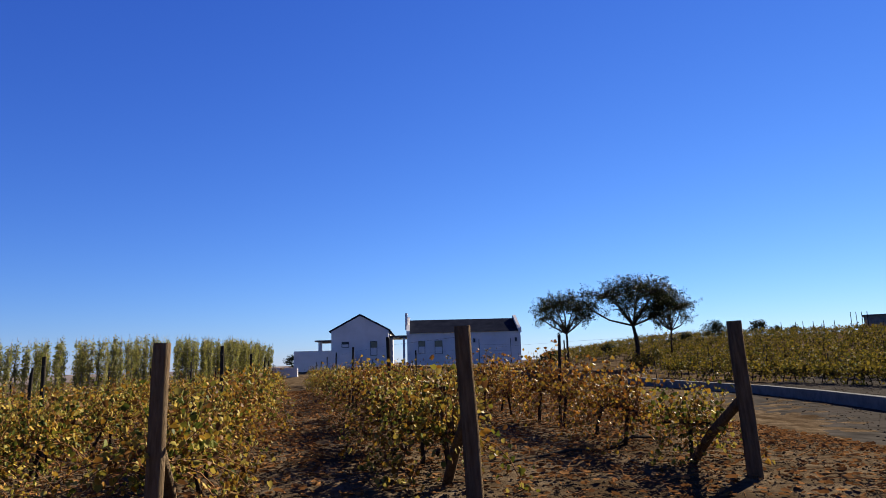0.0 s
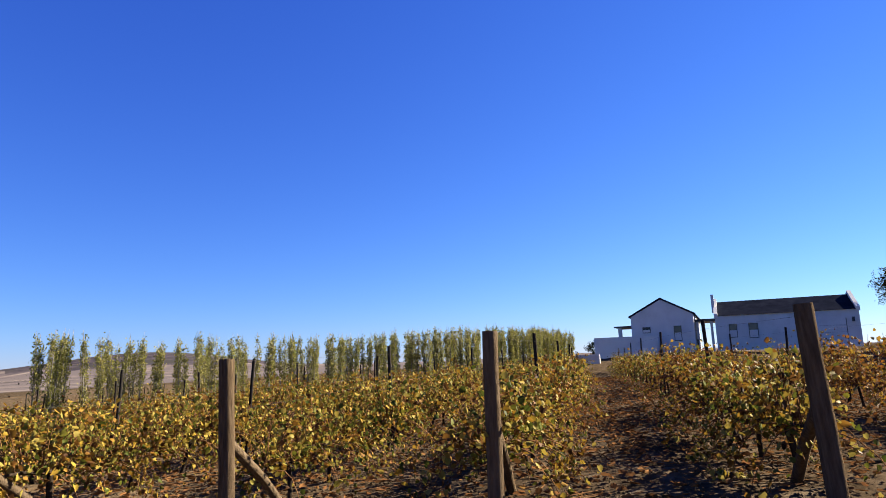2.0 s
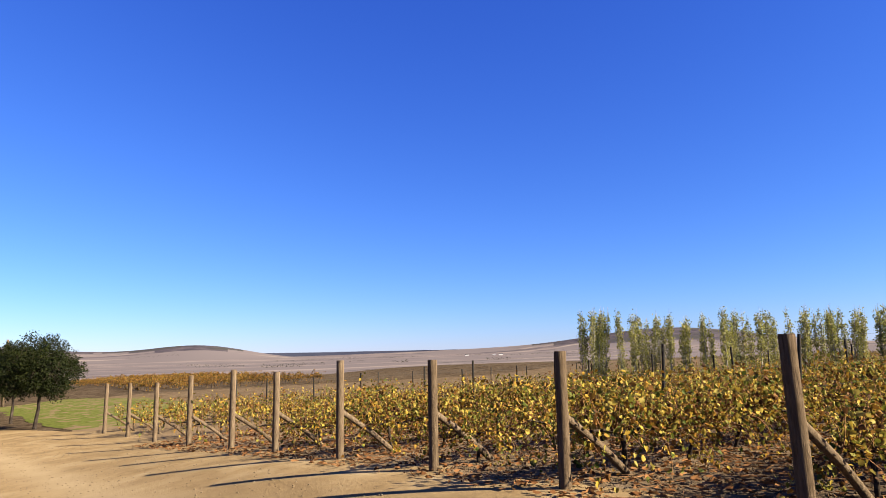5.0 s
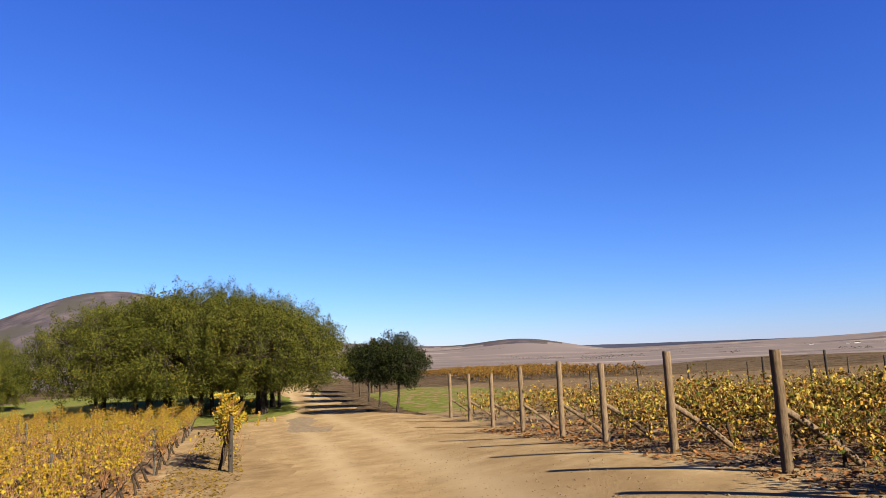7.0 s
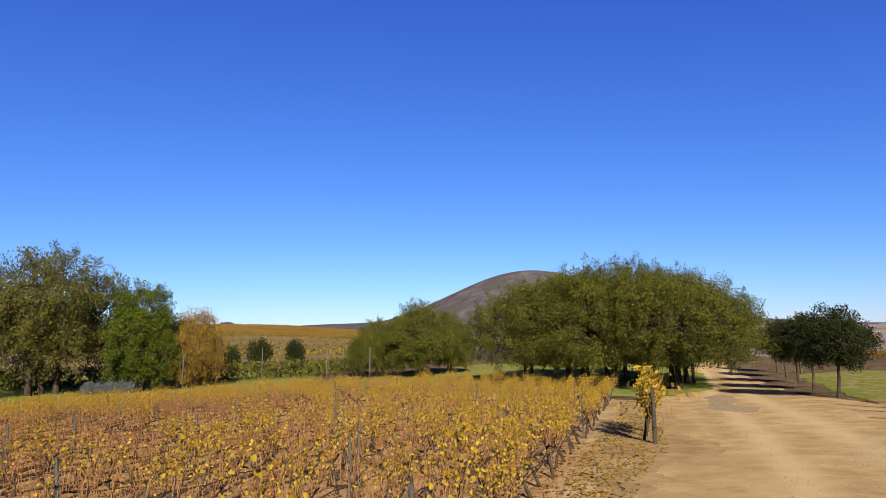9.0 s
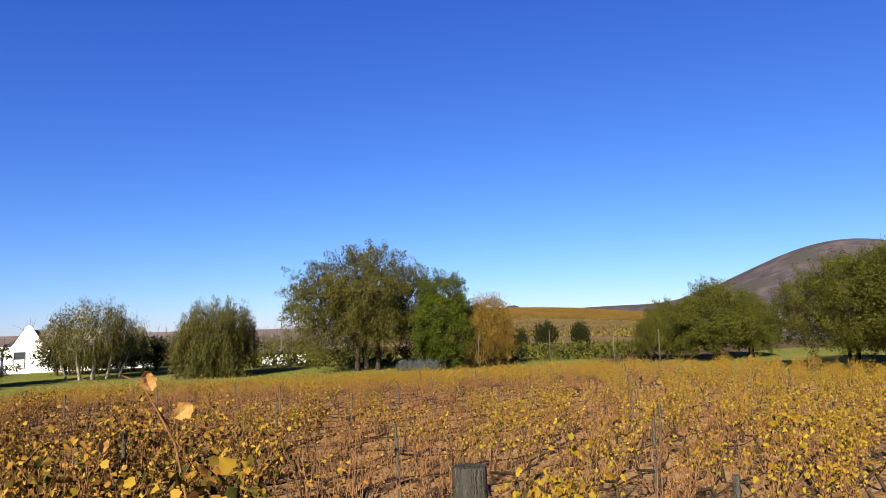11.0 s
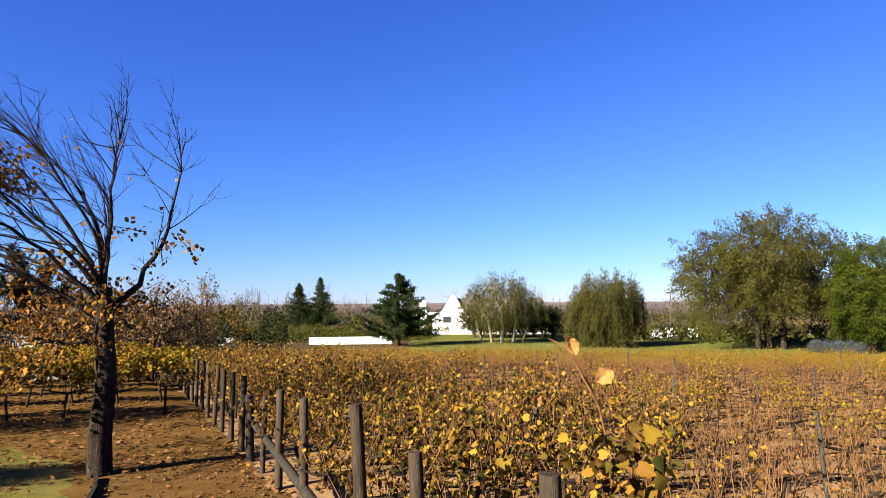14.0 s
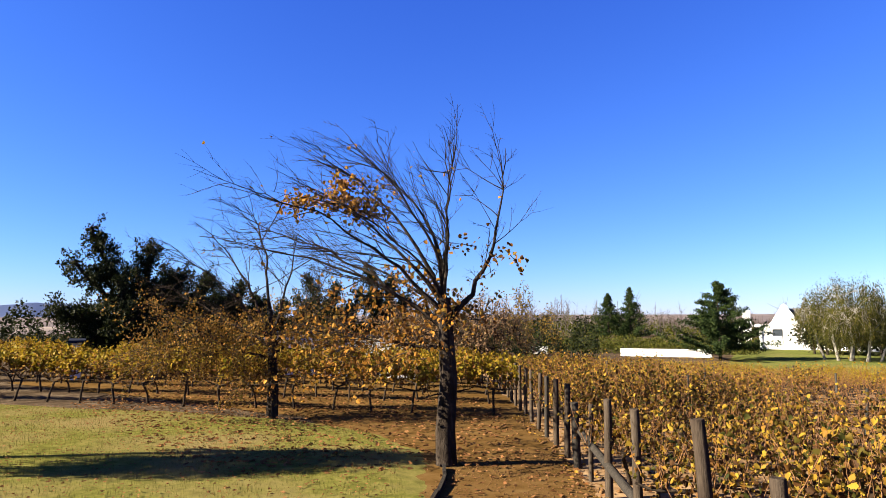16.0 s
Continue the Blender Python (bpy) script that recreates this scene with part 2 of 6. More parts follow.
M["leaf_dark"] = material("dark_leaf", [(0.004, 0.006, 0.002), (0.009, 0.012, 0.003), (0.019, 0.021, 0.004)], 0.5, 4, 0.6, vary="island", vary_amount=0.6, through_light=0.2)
M["leaf_green"] = material("green_leaf", [(0.013, 0.020, 0.002), (0.030, 0.040, 0.004), (0.056, 0.064, 0.006)], 0.5, 4, 0.6, vary="island", vary_amount=0.6, through_light=0.3)
M["leaf_poplar"] = material("poplar_leaf", [(0.052, 0.060, 0.016), (0.105, 0.110, 0.028), (0.178, 0.160, 0.042), (0.250, 0.205, 0.062)], 0.6, 4, 0.65, vary="island", vary_amount=0.6, through_light=0.35)
M["leaf_gold"] = material("golden_leaf", [(0.054, 0.031, 0.007), (0.106, 0.066, 0.012), (0.145, 0.098, 0.016)], 0.6, 4, 0.6, vary="island", vary_amount=0.6, through_light=0.3)
M["leaf_brown"] = material("brown_oak_leaf", [(0.018, 0.013, 0.006), (0.056, 0.031, 0.010), (0.125, 0.062, 0.013), (0.165, 0.088, 0.015), (0.080, 0.056, 0.012), (0.034, 0.030, 0.008)], 0.6, 4, 0.7, vary="island", vary_amount=0.85, through_light=0.25)
M["leaf_rust"] = material("rusty_oak_leaf", [(0.026, 0.015, 0.007), (0.085, 0.038, 0.011), (0.180, 0.080, 0.015), (0.265, 0.122, 0.018), (0.120, 0.070, 0.012), (0.044, 0.034, 0.009)], 0.6, 4, 0.7, vary="island", vary_amount=0.85, through_light=0.3)
M["gold_cover"] = material("ochre_vines", [(0.053, 0.032, 0.008), (0.077, 0.048, 0.013), (0.099, 0.064, 0.019)], 0.05, 5, 0.9, vary="island", vary_amount=0.3)
M["bark"] = material("grey_bark", [(0.010, 0.008, 0.006), (0.025, 0.019, 0.015), (0.050, 0.040, 0.031)], 6, 8, 0.9, 0.9, 20, stretch=(2, 2, 0.6))
M["bark_pale"] = material("pale_bark", [(0.081, 0.070, 0.059), (0.151, 0.137, 0.116), (0.202, 0.186, 0.161)], 6, 8, 0.9, 0.7, 20, stretch=(2, 2, 0.6))
M["plaster"] = material("white_plaster", [(0.435, 0.429, 0.418), (0.505, 0.498, 0.486), (0.550, 0.543, 0.530)], 0.8, 6, 0.85, 0.1, 40, second=(0.3, (0.415, 0.402, 0.382), 0.55, 0.8))
M["roof"] = material("dark_roof_sheet", [(0.008, 0.010, 0.016), (0.013, 0.015, 0.024), (0.020, 0.023, 0.033)], 1.5, 6, 0.85)
M["thatch"] = material("weathered_thatch", [(0.050, 0.046, 0.045), (0.085, 0.078, 0.074), (0.110, 0.100, 0.094)], 2.0, 6, 0.95, 0.4, 20)
M["dark"] = material("dark_opening_frame", [(0.02, 0.02, 0.022), (0.05, 0.05, 0.055)], 3, 3, 0.5)
M["concrete"] = material("kerb_concrete", [(0.074, 0.074, 0.074), (0.112, 0.112, 0.110), (0.142, 0.142, 0.138)], 2, 8, 0.9, 0.4, 30)
# purple-grey aerial haze is mixed into the heath's own mauve-brown
M["mountain"] = material("hazed_heath_hill", [(0.022, 0.020, 0.025), (0.042, 0.036, 0.043), (0.074, 0.060, 0.062)], 0.016, 8, 0.95, second=(0.005, (0.036, 0.034, 0.032), 0.48, 0.62))
# the pale blue is distance haze put into the range's colour
M["mountain_far"] = material("haze_blue_far_range", [(0.099, 0.130, 0.213), (0.129, 0.161, 0.248)], 0.004, 6, 0.95)
M["glass"] = material("window_glass", [(0.02, 0.025, 0.03), (0.035, 0.04, 0.05)], 1, 2, 0.08)

# ---- ground ----
CENTRE = Vector((0.0, -0.33))


def at(az, d):
    """A place d metres from the turning point, az degrees left of north."""
    a = radians(az)
    return -math.sin(a) * d, CENTRE.y + math.cos(a) * d


def smooth(e0, e1, v):
    k = np.clip((v - e0) / (e1 - e0), 0, 1)
    return k * k * (3 - 2 * k)


def near_height(x, y):
    x, y = np.asarray(x, float), np.asarray(y, float)
    up = (0.24 * np.tanh(np.maximum(y, 0) / 5.0) + 0.005 * np.maximum(y, 0)) * (1 - 0.9 * smooth(4, 13, x)) + 0.95 * smooth(36, 56, y) * (1 - smooth(14, 24, x))
    down = -1.3 * (1 - np.exp(np.minimum(y, 0) / 27.0)) + 0.003 * np.minimum(y, 0) - 0.8 * smooth(18, 37, -y) * (1 - smooth(16, 40, x))
    west = (-1.1 * (1 - np.exp(np.minimum(x, 0) / 28.0)) + 0.012 * np.minimum(x, 0)) * (1 - 0.85 * smooth(5, 40, -y))
    r = np.hypot(x, y)
    az = np.degrees(np.arctan2(-x, y))
    bank = 4.9 * smooth(34, 125, r) * np.exp(-(np.maximum(np.abs(az + 42) - 12, 0) / 14.0) ** 2)
    # the vineyard north of the road lies on a low terrace that runs out westward
    off = y - (5.1 + 0.177 * x)
    terrace = 0.36 * smooth(-3.9, -0.4, off) * (1 - smooth(8, 23, -x)) * (1 - smooth(4.5, 10, x)) * (1 - smooth(22, 45, y))
    return up + down + west + bank + terrace


def bump_hill(az, r, c_az, w_az, c_r, w_r, height):
    da = (az - c_az + 180) % 360 - 180
    return height * np.exp(-(da / w_az) ** 2 - ((r - c_r) / w_r) ** 2)


def height(x, y):
    x, y = np.asarray(x, float), np.asarray(y, float)
    r = np.hypot(x, y - CENTRE.y)
    az = np.degrees(np.arctan2(-x, y - CENTRE.y)) % 360
    lim = np.minimum(r, 130) / np.maximum(r, 1e-6)
    base = near_height(x * lim, CENTRE.y + (y - CENTRE.y) * lim)
    # the valley to the west falls away, the rest stays about level
    valley = np.exp(-(((az - 75 + 180) % 360 - 180) / 48.0) ** 2)
    far = -valley * (10 * smooth(90, 350, r) + 12 * smooth(300, 1500, r) + 8 * smooth(1000, 3500, r)) - (1 - valley) * 3 * smooth(150, 700, r)
    hills = (bump_hill(az, r, 116.4, 10.6, 2600, 700, 262) + bump_hill(az, r, 100, 14, 3300, 700, 75) + bump_hill(az, r, 135, 10, 3300, 600, 70)
             + bump_hill(az, r, 142.7, 2.0, 2200, 400, 64) + bump_hill(az, r, 142, 19, 430, 150, 15.5) + bump_hill(az, r, 82, 5.5, 3000, 500, 58)
             + bump_hill(az, r, 42, 9, 4200, 500, 112) + bump_hill(az, r, 55, 14, 4300, 500, 26) 
             + bump_hill(az, r, 0, 30, 700, 250, 6) + bump_hill(az, r, 180, 40, 800, 300, 1))
    return base + far + hills


def gz(x, y):
    return float(height(x, y))


def mesh_object(name, verts, faces, mat, parent=None, label="", flat=True, matrix=None):
    """A mesh object from vertices and an array of triangles or of quads."""
    me = bpy.data.meshes.new(name)
    v = np.asarray(verts, np.float32).reshape(-1, 3)
    f = np.asarray(faces, np.int32)
    n, k = f.shape
    me.vertices.add(len(v))
    me.vertices.foreach_set("co", v.ravel())
    me.loops.add(n * k)
    me.loops.foreach_set("vertex_index", f.ravel())
    me.polygons.add(n)
    me.polygons.foreach_set("loop_start", np.arange(n, dtype=np.int32) * k)
    if not flat:
        me.polygons.foreach_set("use_smooth", np.ones(n, bool))
    me.materials.append(mat)
    me.update(calc_edges=True)
    if not flat and n < 4000:
        me.set_sharp_from_angle(angle=radians(50))
    ob = new(name, me)
    if parent:
        ob.parent = parent
    if matrix:
        ob.matrix_basis = matrix
    if label:
        tagged(ob, label)
    return ob


def part(name, bm, mat, parent=None, label="", bevel=0.0):
    if bevel:
        bmesh.ops.bevel(bm, geom=bm.edges[:], offset=bevel, segments=1, affect="EDGES")
    bmesh.ops.recalc_face_normals(bm, faces=bm.faces[:])
    me = bpy.data.meshes.new(name)
    bm.to_mesh(me)
    bm.free()
    me.materials.append(mat)
    ob = new(name, me)
    if parent:
        ob.parent = parent
    if label:
        tagged(ob, label)
    return ob


def box(bm, x0, x1, y0, y1, z0, z1):
    m = Matrix.LocRotScale(((x0 + x1) / 2, (y0 + y1) / 2, (z0 + z1) / 2), None, (x1 - x0, y1 - y0, z1 - z0))
    bmesh.ops.create_cube(bm, size=1, matrix=m)
    return bm


def boxes(*dims):
    bm = bmesh.new()
    for d in dims:
        box(bm, *d)
    return bm


def prism(points, y0, y1):
    """A solid whose outline in x and z is points, from y0 to y1."""
    bm = bmesh.new()
    a = [bm.verts.new((x, y0, z)) for x, z in points]
    b = [bm.verts.new((x, y1, z)) for x, z in points]
    bm.faces.new(a)
    bm.faces.new(b[::-1])
    for i in range(len(points)):
        j = (i + 1) % len(points)
        bm.faces.new((a[i], b[i], b[j], a[j]))
    return bm


def thing(name, x, y, z, turn=0.0, label="", category="", group="", kind=""):
    ob = new(name)
    ob.empty_display_size = 0.2
    ob.matrix_basis = pose(x, y, z, 0, 0, turn)
    return tagged(ob, label, category, group, kind)


# the ground: one sheet in rings round the turning point, out to the horizon
def ground_sheet():
    rings = np.concatenate([[0, 0.05], np.linspace(1, 60, 60), np.geomspace(62, 4900, 110)])
    n = 576
    az = np.radians(np.arange(n) * 360 / n)
    rr, aa = np.meshgrid(rings[1:], az, indexing="ij")
    x, y = -np.sin(aa) * rr, CENTRE.y + np.cos(aa) * rr
    z = height(x, y)
    verts = np.stack([x.ravel(), y.ravel(), z.ravel()], 1)
    k = len(rings) - 1
    i, j = np.meshgrid(np.arange(k - 1), np.arange(n), indexing="ij")
    i, j = i.ravel(), j.ravel()
    j2 = (j + 1) % n
    faces = np.stack([i * n + j, (i + 1) * n + j, (i + 1) * n + j2, i * n + j2], 1)
    ob = mesh_object("ground", verts, faces, M["field"], flat=False)
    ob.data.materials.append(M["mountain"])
    ob.data.materials.append(M["soil"])
    idx = []
    for p in ob.data.polygons:
        c = p.center
        r = math.hypot(c.x, c.y)
        a = math.degrees(math.atan2(-c.x, c.y)) % 360
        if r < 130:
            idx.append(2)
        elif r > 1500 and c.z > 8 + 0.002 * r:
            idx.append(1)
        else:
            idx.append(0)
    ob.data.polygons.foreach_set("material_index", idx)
    return tagged(ob, "open farmland falling away to dry fields and heath hills", "ground", kind="structure")


ground_sheet()


def inside(px, py, poly):
    """Which of the points lie inside the polygon."""
    res = np.zeros(np.shape(px), bool)
    n = len(poly)
    for i in range(n):
        (x0, y0), (x1, y1) = poly[i], poly[(i + 1) % n]
        cross = ((y0 > py) != (y1 > py)) & (px < (x1 - x0) * (py - y0) / (y1 - y0 + 1e-12) + x0)
        res ^= cross
    return res


def patch(name, poly, step, lift, mat, label, category, rough=0.0, ragged=0.4, seed=1):
    """A sheet of ground cover that follows the ground, with a ragged border."""
    xs = np.arange(min(p[0] for p in poly) - 1, max(p[0] for p in poly) + 1, step)
    ys = np.arange(min(p[1] for p in poly) - 1, max(p[1] for p in poly) + 1, step)
    gx, gy = np.meshgrid(xs, ys, indexing="ij")
    wob = np.array([[noise.noise((a * 0.45, b * 0.45, seed)) for b in ys] for a in xs]) * ragged
    wob2 = np.array([[noise.noise((a * 0.45, b * 0.45, seed + 9)) for b in ys] for a in xs]) * ragged
    keep = inside(gx + wob, gy + wob2, poly)
    lumps = np.array([[noise.noise((a * 1.7, b * 1.7, seed)) + 0.6 * noise.noise((a * 5.1, b * 5.1, seed)) for b in ys] for a in xs]) if rough else 0
    gzz = height(gx, gy) + lift + rough * lumps
    ny = len(ys)
    cells = keep[:-1, :-1] & keep[1:, :-1] & keep[:-1, 1:] & keep[1:, 1:]
    ii, jj = np.nonzero(cells)
    f = np.stack([ii * ny + jj, (ii + 1) * ny + jj, (ii + 1) * ny + jj + 1, ii * ny + jj + 1], 1)
    used, inv = np.unique(f, return_inverse=True)
    # corners along the border move out to the line itself
    count = np.zeros(gx.shape, int)
    for di in (0, 1):
        for dj in (0, 1):
            count[di:gx.shape[0] - 1 + di, dj:gx.shape[1] - 1 + dj] += cells
    bi, bj = np.nonzero((count > 0) & (count < 4))
    qx, qy = gx[bi, bj] + wob[bi, bj], gy[bi, bj] + wob2[bi, bj]
    best, mx, my = np.full(len(bi), 1e9), qx.copy(), qy.copy()
    for (x0, y0), (x1, y1) in zip(poly, list(poly[1:]) + [poly[0]]):
        k = np.clip(((qx - x0) * (x1 - x0) + (qy - y0) * (y1 - y0)) / ((x1 - x0) ** 2 + (y1 - y0) ** 2 + 1e-9), 0, 1)
        ex, ey = x0 + k * (x1 - x0), y0 + k * (y1 - y0)
        dist = np.hypot(ex - qx, ey - qy)
        closer = dist < best
        best, mx, my = np.where(closer, dist, best), np.where(closer, ex, mx), np.where(closer, ey, my)
    pull = np.minimum(1, 1.6 * step / np.maximum(best, 1e-6))
    gx[bi, bj] += (mx - qx) * pull
    gy[bi, bj] += (my - qy) * pull
    gzz[bi, bj] = height(gx[bi, bj], gy[bi, bj]) + lift * 0.4
    v = np.stack([gx.ravel(), gy.ravel(), gzz.ravel()], 1)[used]
    ob = mesh_object(name, v, inv.reshape(f.shape), mat, flat=False)
    return tagged(ob, label, category, kind="structure")


# ---- plants: shared shapes ----
class Shape:
    """Vertices and triangles that are joined piece by piece."""

    def __init__(self):
        self.v, self.f, self.n = [], [], 0

    def add(self, v, f):
        self.v.append(np.asarray(v, float))
        self.f.append(np.asarray(f, np.int64) + self.n)
        self.n += len(v)

    def tube(self, path, radii, sides=6, cap=True):
        path = np.array([tuple(p) for p in path], float)
        n = len(path)
        d = np.empty_like(path)
        d[1:-1] = path[2:] - path[:-2]
        d[0], d[-1] = path[1] - path[0], path[-1] - path[-2]
        d /= np.linalg.norm(d, axis=1, keepdims=True) + 1e-12
        side = np.cross(d, (0.31, 0.17, 0.93))
        side /= np.linalg.norm(side, axis=1, keepdims=True) + 1e-12
        other = np.cross(d, side)
        a = 2 * np.pi * np.arange(sides) / sides
        r = np.asarray(radii, float)[:, None, None]
        out = path[:, None] + r * (np.cos(a)[None, :, None] * side[:, None] + np.sin(a)[None, :, None] * other[:, None])
        k = np.arange(sides)
        k2 = (k + 1) % sides
        i = (np.arange(n - 1) * sides)[:, None]
        f = [np.stack([i + k, i + k2, i + sides + k2], 2).reshape(-1, 3), np.stack([i + k, i + sides + k2, i + sides + k], 2).reshape(-1, 3)]
        if cap:
            m = np.arange(1, sides - 1)
            f.append(np.stack([np.full_like(m, 0), m + 1, m], 1))
            f.append(np.stack([np.full_like(m, 0), m, m + 1], 1) + (n - 1) * sides)
        self.add(out.reshape(-1, 3), np.concatenate(f))

    def arrays(self):
        if not self.v:
            return np.zeros((0, 3)), np.zeros((0, 3), np.int64)
        return np.concatenate(self.v), np.concatenate(self.f)

    def ob(self, name, mat, parent=None, label="", flat=True):
        v, f = self.arrays()
        return mesh_object(name, v, f, mat, parent, label, flat)


LOBED = np.array([(0, 0, 0), (-0.32, -0.10, 0.10), (-0.50, 0.30, 0.17), (-0.40, 0.45, 0.10), (-0.36, 0.74, 0.12), (-0.20, 0.76, 0.05), (0, 1.0, -0.05), (0.20, 0.76, 0.05), (0.36, 0.74, 0.12), (0.40, 0.45, 0.10), (0.50, 0.30, 0.17), (0.32, -0.10, 0.10)])
LOBED_F = [(0, 2, 1), (0, 3, 2), (0, 5, 3), (3, 5, 4), (0, 6, 5), (0, 7, 6), (0, 9, 7), (7, 9, 8), (0, 10, 9), (0, 11, 10)]
OVAL = np.array([(0, 0, 0), (-0.3, 0.45, 0.08), (0, 1.0, 0), (0.3, 0.45, 0.08)])
OVAL_F = [(0, 2, 1), (0, 3, 2)]
LANCE = np.array([(0, 0, 0), (-0.13, 0.4, 0.03), (0, 1.0, 0), (0.13, 0.4, 0.03)])


def foliage(points, sizes, rng, form="oval", droop=0.3, face=None):
    """Leaves at the points, turned at random; droop 1 lets them all hang, face gives the side that they mostly turn outward."""
    pts = np.asarray(points, float)
    n = len(pts)
    base, f = {"oval": (OVAL, OVAL_F), "lobed": (LOBED, LOBED_F), "lance": (LANCE, OVAL_F)}[form]
    d = rng.normal(size=(n, 3))
    d /= np.linalg.norm(d, axis=1, keepdims=True) + 1e-9
    d[:, 2] -= droop * 1.6
    d /= np.linalg.norm(d, axis=1, keepdims=True) + 1e-9
    r = rng.normal(size=(n, 3)) if face is None else np.cross(np.asarray(face) + 0.9 * rng.normal(size=(n, 3)), d)
    s = np.cross(d, r) if face is None else r
    s /= np.linalg.norm(s, axis=1, keepdims=True) + 1e-9
    u = np.cross(s, d)
    sz = np.broadcast_to(np.asarray(sizes, float), (n,))[:, None, None]
    wide, curl = rng.uniform(0.75, 1.1, (n, 1, 1)), rng.uniform(0.3, 3.2, (n, 1, 1))
    v = pts[:, None, :] + sz * (base[None, :, 0:1] * wide * s[:, None] + base[None, :, 1:2] * d[:, None] + base[None, :, 2:3] * curl * u[:, None])
    k = len(base)
    sh = Shape()
    sh.add(v.reshape(-1, 3), (np.array(f)[None] + (np.arange(n) * k)[:, None, None]).reshape(-1, 3))
    return sh


def wander(rng, start, direction, length, steps, bend, lift=0.0, wind=(0, 0, 0)):
    """A crooked line."""
    p, d = Vector(start), Vector(tuple(direction)).normalized()
    out = [p.copy()]
    for _ in range(steps):
        d = (d + Vector(tuple(rng.normal(size=3) * bend)) + Vector((0, 0, lift)) + Vector(wind)).normalized()
        p = p + d * (length / steps)
        out.append(p.copy())
    return out


# ---- trees ----
def grow(rng, trunk_h, radius, limbs, limb_len, levels=3, spread=0.9, lift=0.06, wind=(0, 0, 0), bend=0.16, lean=(0, 0), twig=0.006, split=3, start_low=0.6):
    """A branching skeleton: the wood, and the ends and lengths of its twigs."""
    wood, tips = Shape(), []
    top = Vector((lean[0], lean[1], trunk_h))
    path = [Vector((0, 0, -0.15)), Vector((0, 0, 0.05)), top * 0.33 + Vector(rng.normal(size=3) * 0.03), top * 0.66 + Vector(rng.normal(size=3) * 0.03), top]
    wood.tube(path, [radius * 1.45, radius * 1.15, radius, radius * 0.92, radius * 0.8], 9)

    def branch(start, direction, length, r, level):
        steps = 5 if level == 0 else 4
        line = wander(rng, start, direction, length, steps, bend, lift, wind)
        end = max(r * 0.45, twig)
        rr = [r + (end - r) * i / steps for i in range(steps + 1)]
        wood.tube(line, rr, 6 if level == 0 else 4 if level == 1 else 3, cap=False)
        if level >= levels - 1:
            tips.append(line)
            return
        for i in range(split + (1 if level == 0 else 0)):
            k = rng.uniform(0.35, 1.0)
            q = k * steps
            a = min(int(q), steps - 1)
            pnt = line[a].lerp(line[a + 1], q - a)
            d0 = (line[a + 1] - line[a]).normalized()
            side = Vector(rng.normal(size=3)).normalized()
            d1 = (d0 + side * rng.uniform(0.5, 1.0) * spread).normalized()
            branch(pnt, d1, length * rng.uniform(0.45, 0.75), max(rr[a] * 0.62, twig), level + 1)
        branch(line[-1], line[-1] - line[-2], length * 0.5, end, level + 1)

    for i in range(limbs):
        a = 2 * math.pi * (i + rng.uniform(-0.3, 0.3)) / limbs
        s = rng.uniform(0.55, 1.1) * spread
        d = Vector((math.cos(a) * s, math.sin(a) * s, rng.uniform(0.55, 1.0)))
        k = rng.uniform(start_low, 1.0)
        branch(top * k, d, limb_len * rng.uniform(0.8, 1.15), radius * rng.uniform(0.45, 0.65), 0)
    return wood, tips


def leaf_points(tips, rng, per_tip, scatter, low=0.0):
    pts = []
    for line in tips:
        for _ in range(per_tip):
            q = rng.uniform(low, len(line) - 1.001)
            a = int(q)
            pts.append(np.array(line[a].lerp(line[a + 1], q - a)) + np.clip(rng.normal(size=3), -1.4, 1.4) * scatter)
    return np.array(pts).reshape(-1, 3)


def blob_points(rng, n, lobes, hollow=0.55):
    """Points spread in the outer part of several round lobes (x, y, z, rx, ry, rz)."""
    out = []
    vol = np.array([l[3] * l[4] * l[5] for l in lobes]) ** (2 / 3)
    for l, m in zip(lobes, rng.multinomial(n, vol / vol.sum())):
        d = rng.normal(size=(m, 3))
        d /= np.linalg.norm(d, axis=1, keepdims=True)
        rad = rng.uniform(hollow ** 2, 1.12, size=(m, 1)) ** 0.5
        out.append(np.array(l[:3]) + d * rad * np.array(l[3:6]))
    return np.concatenate(out)


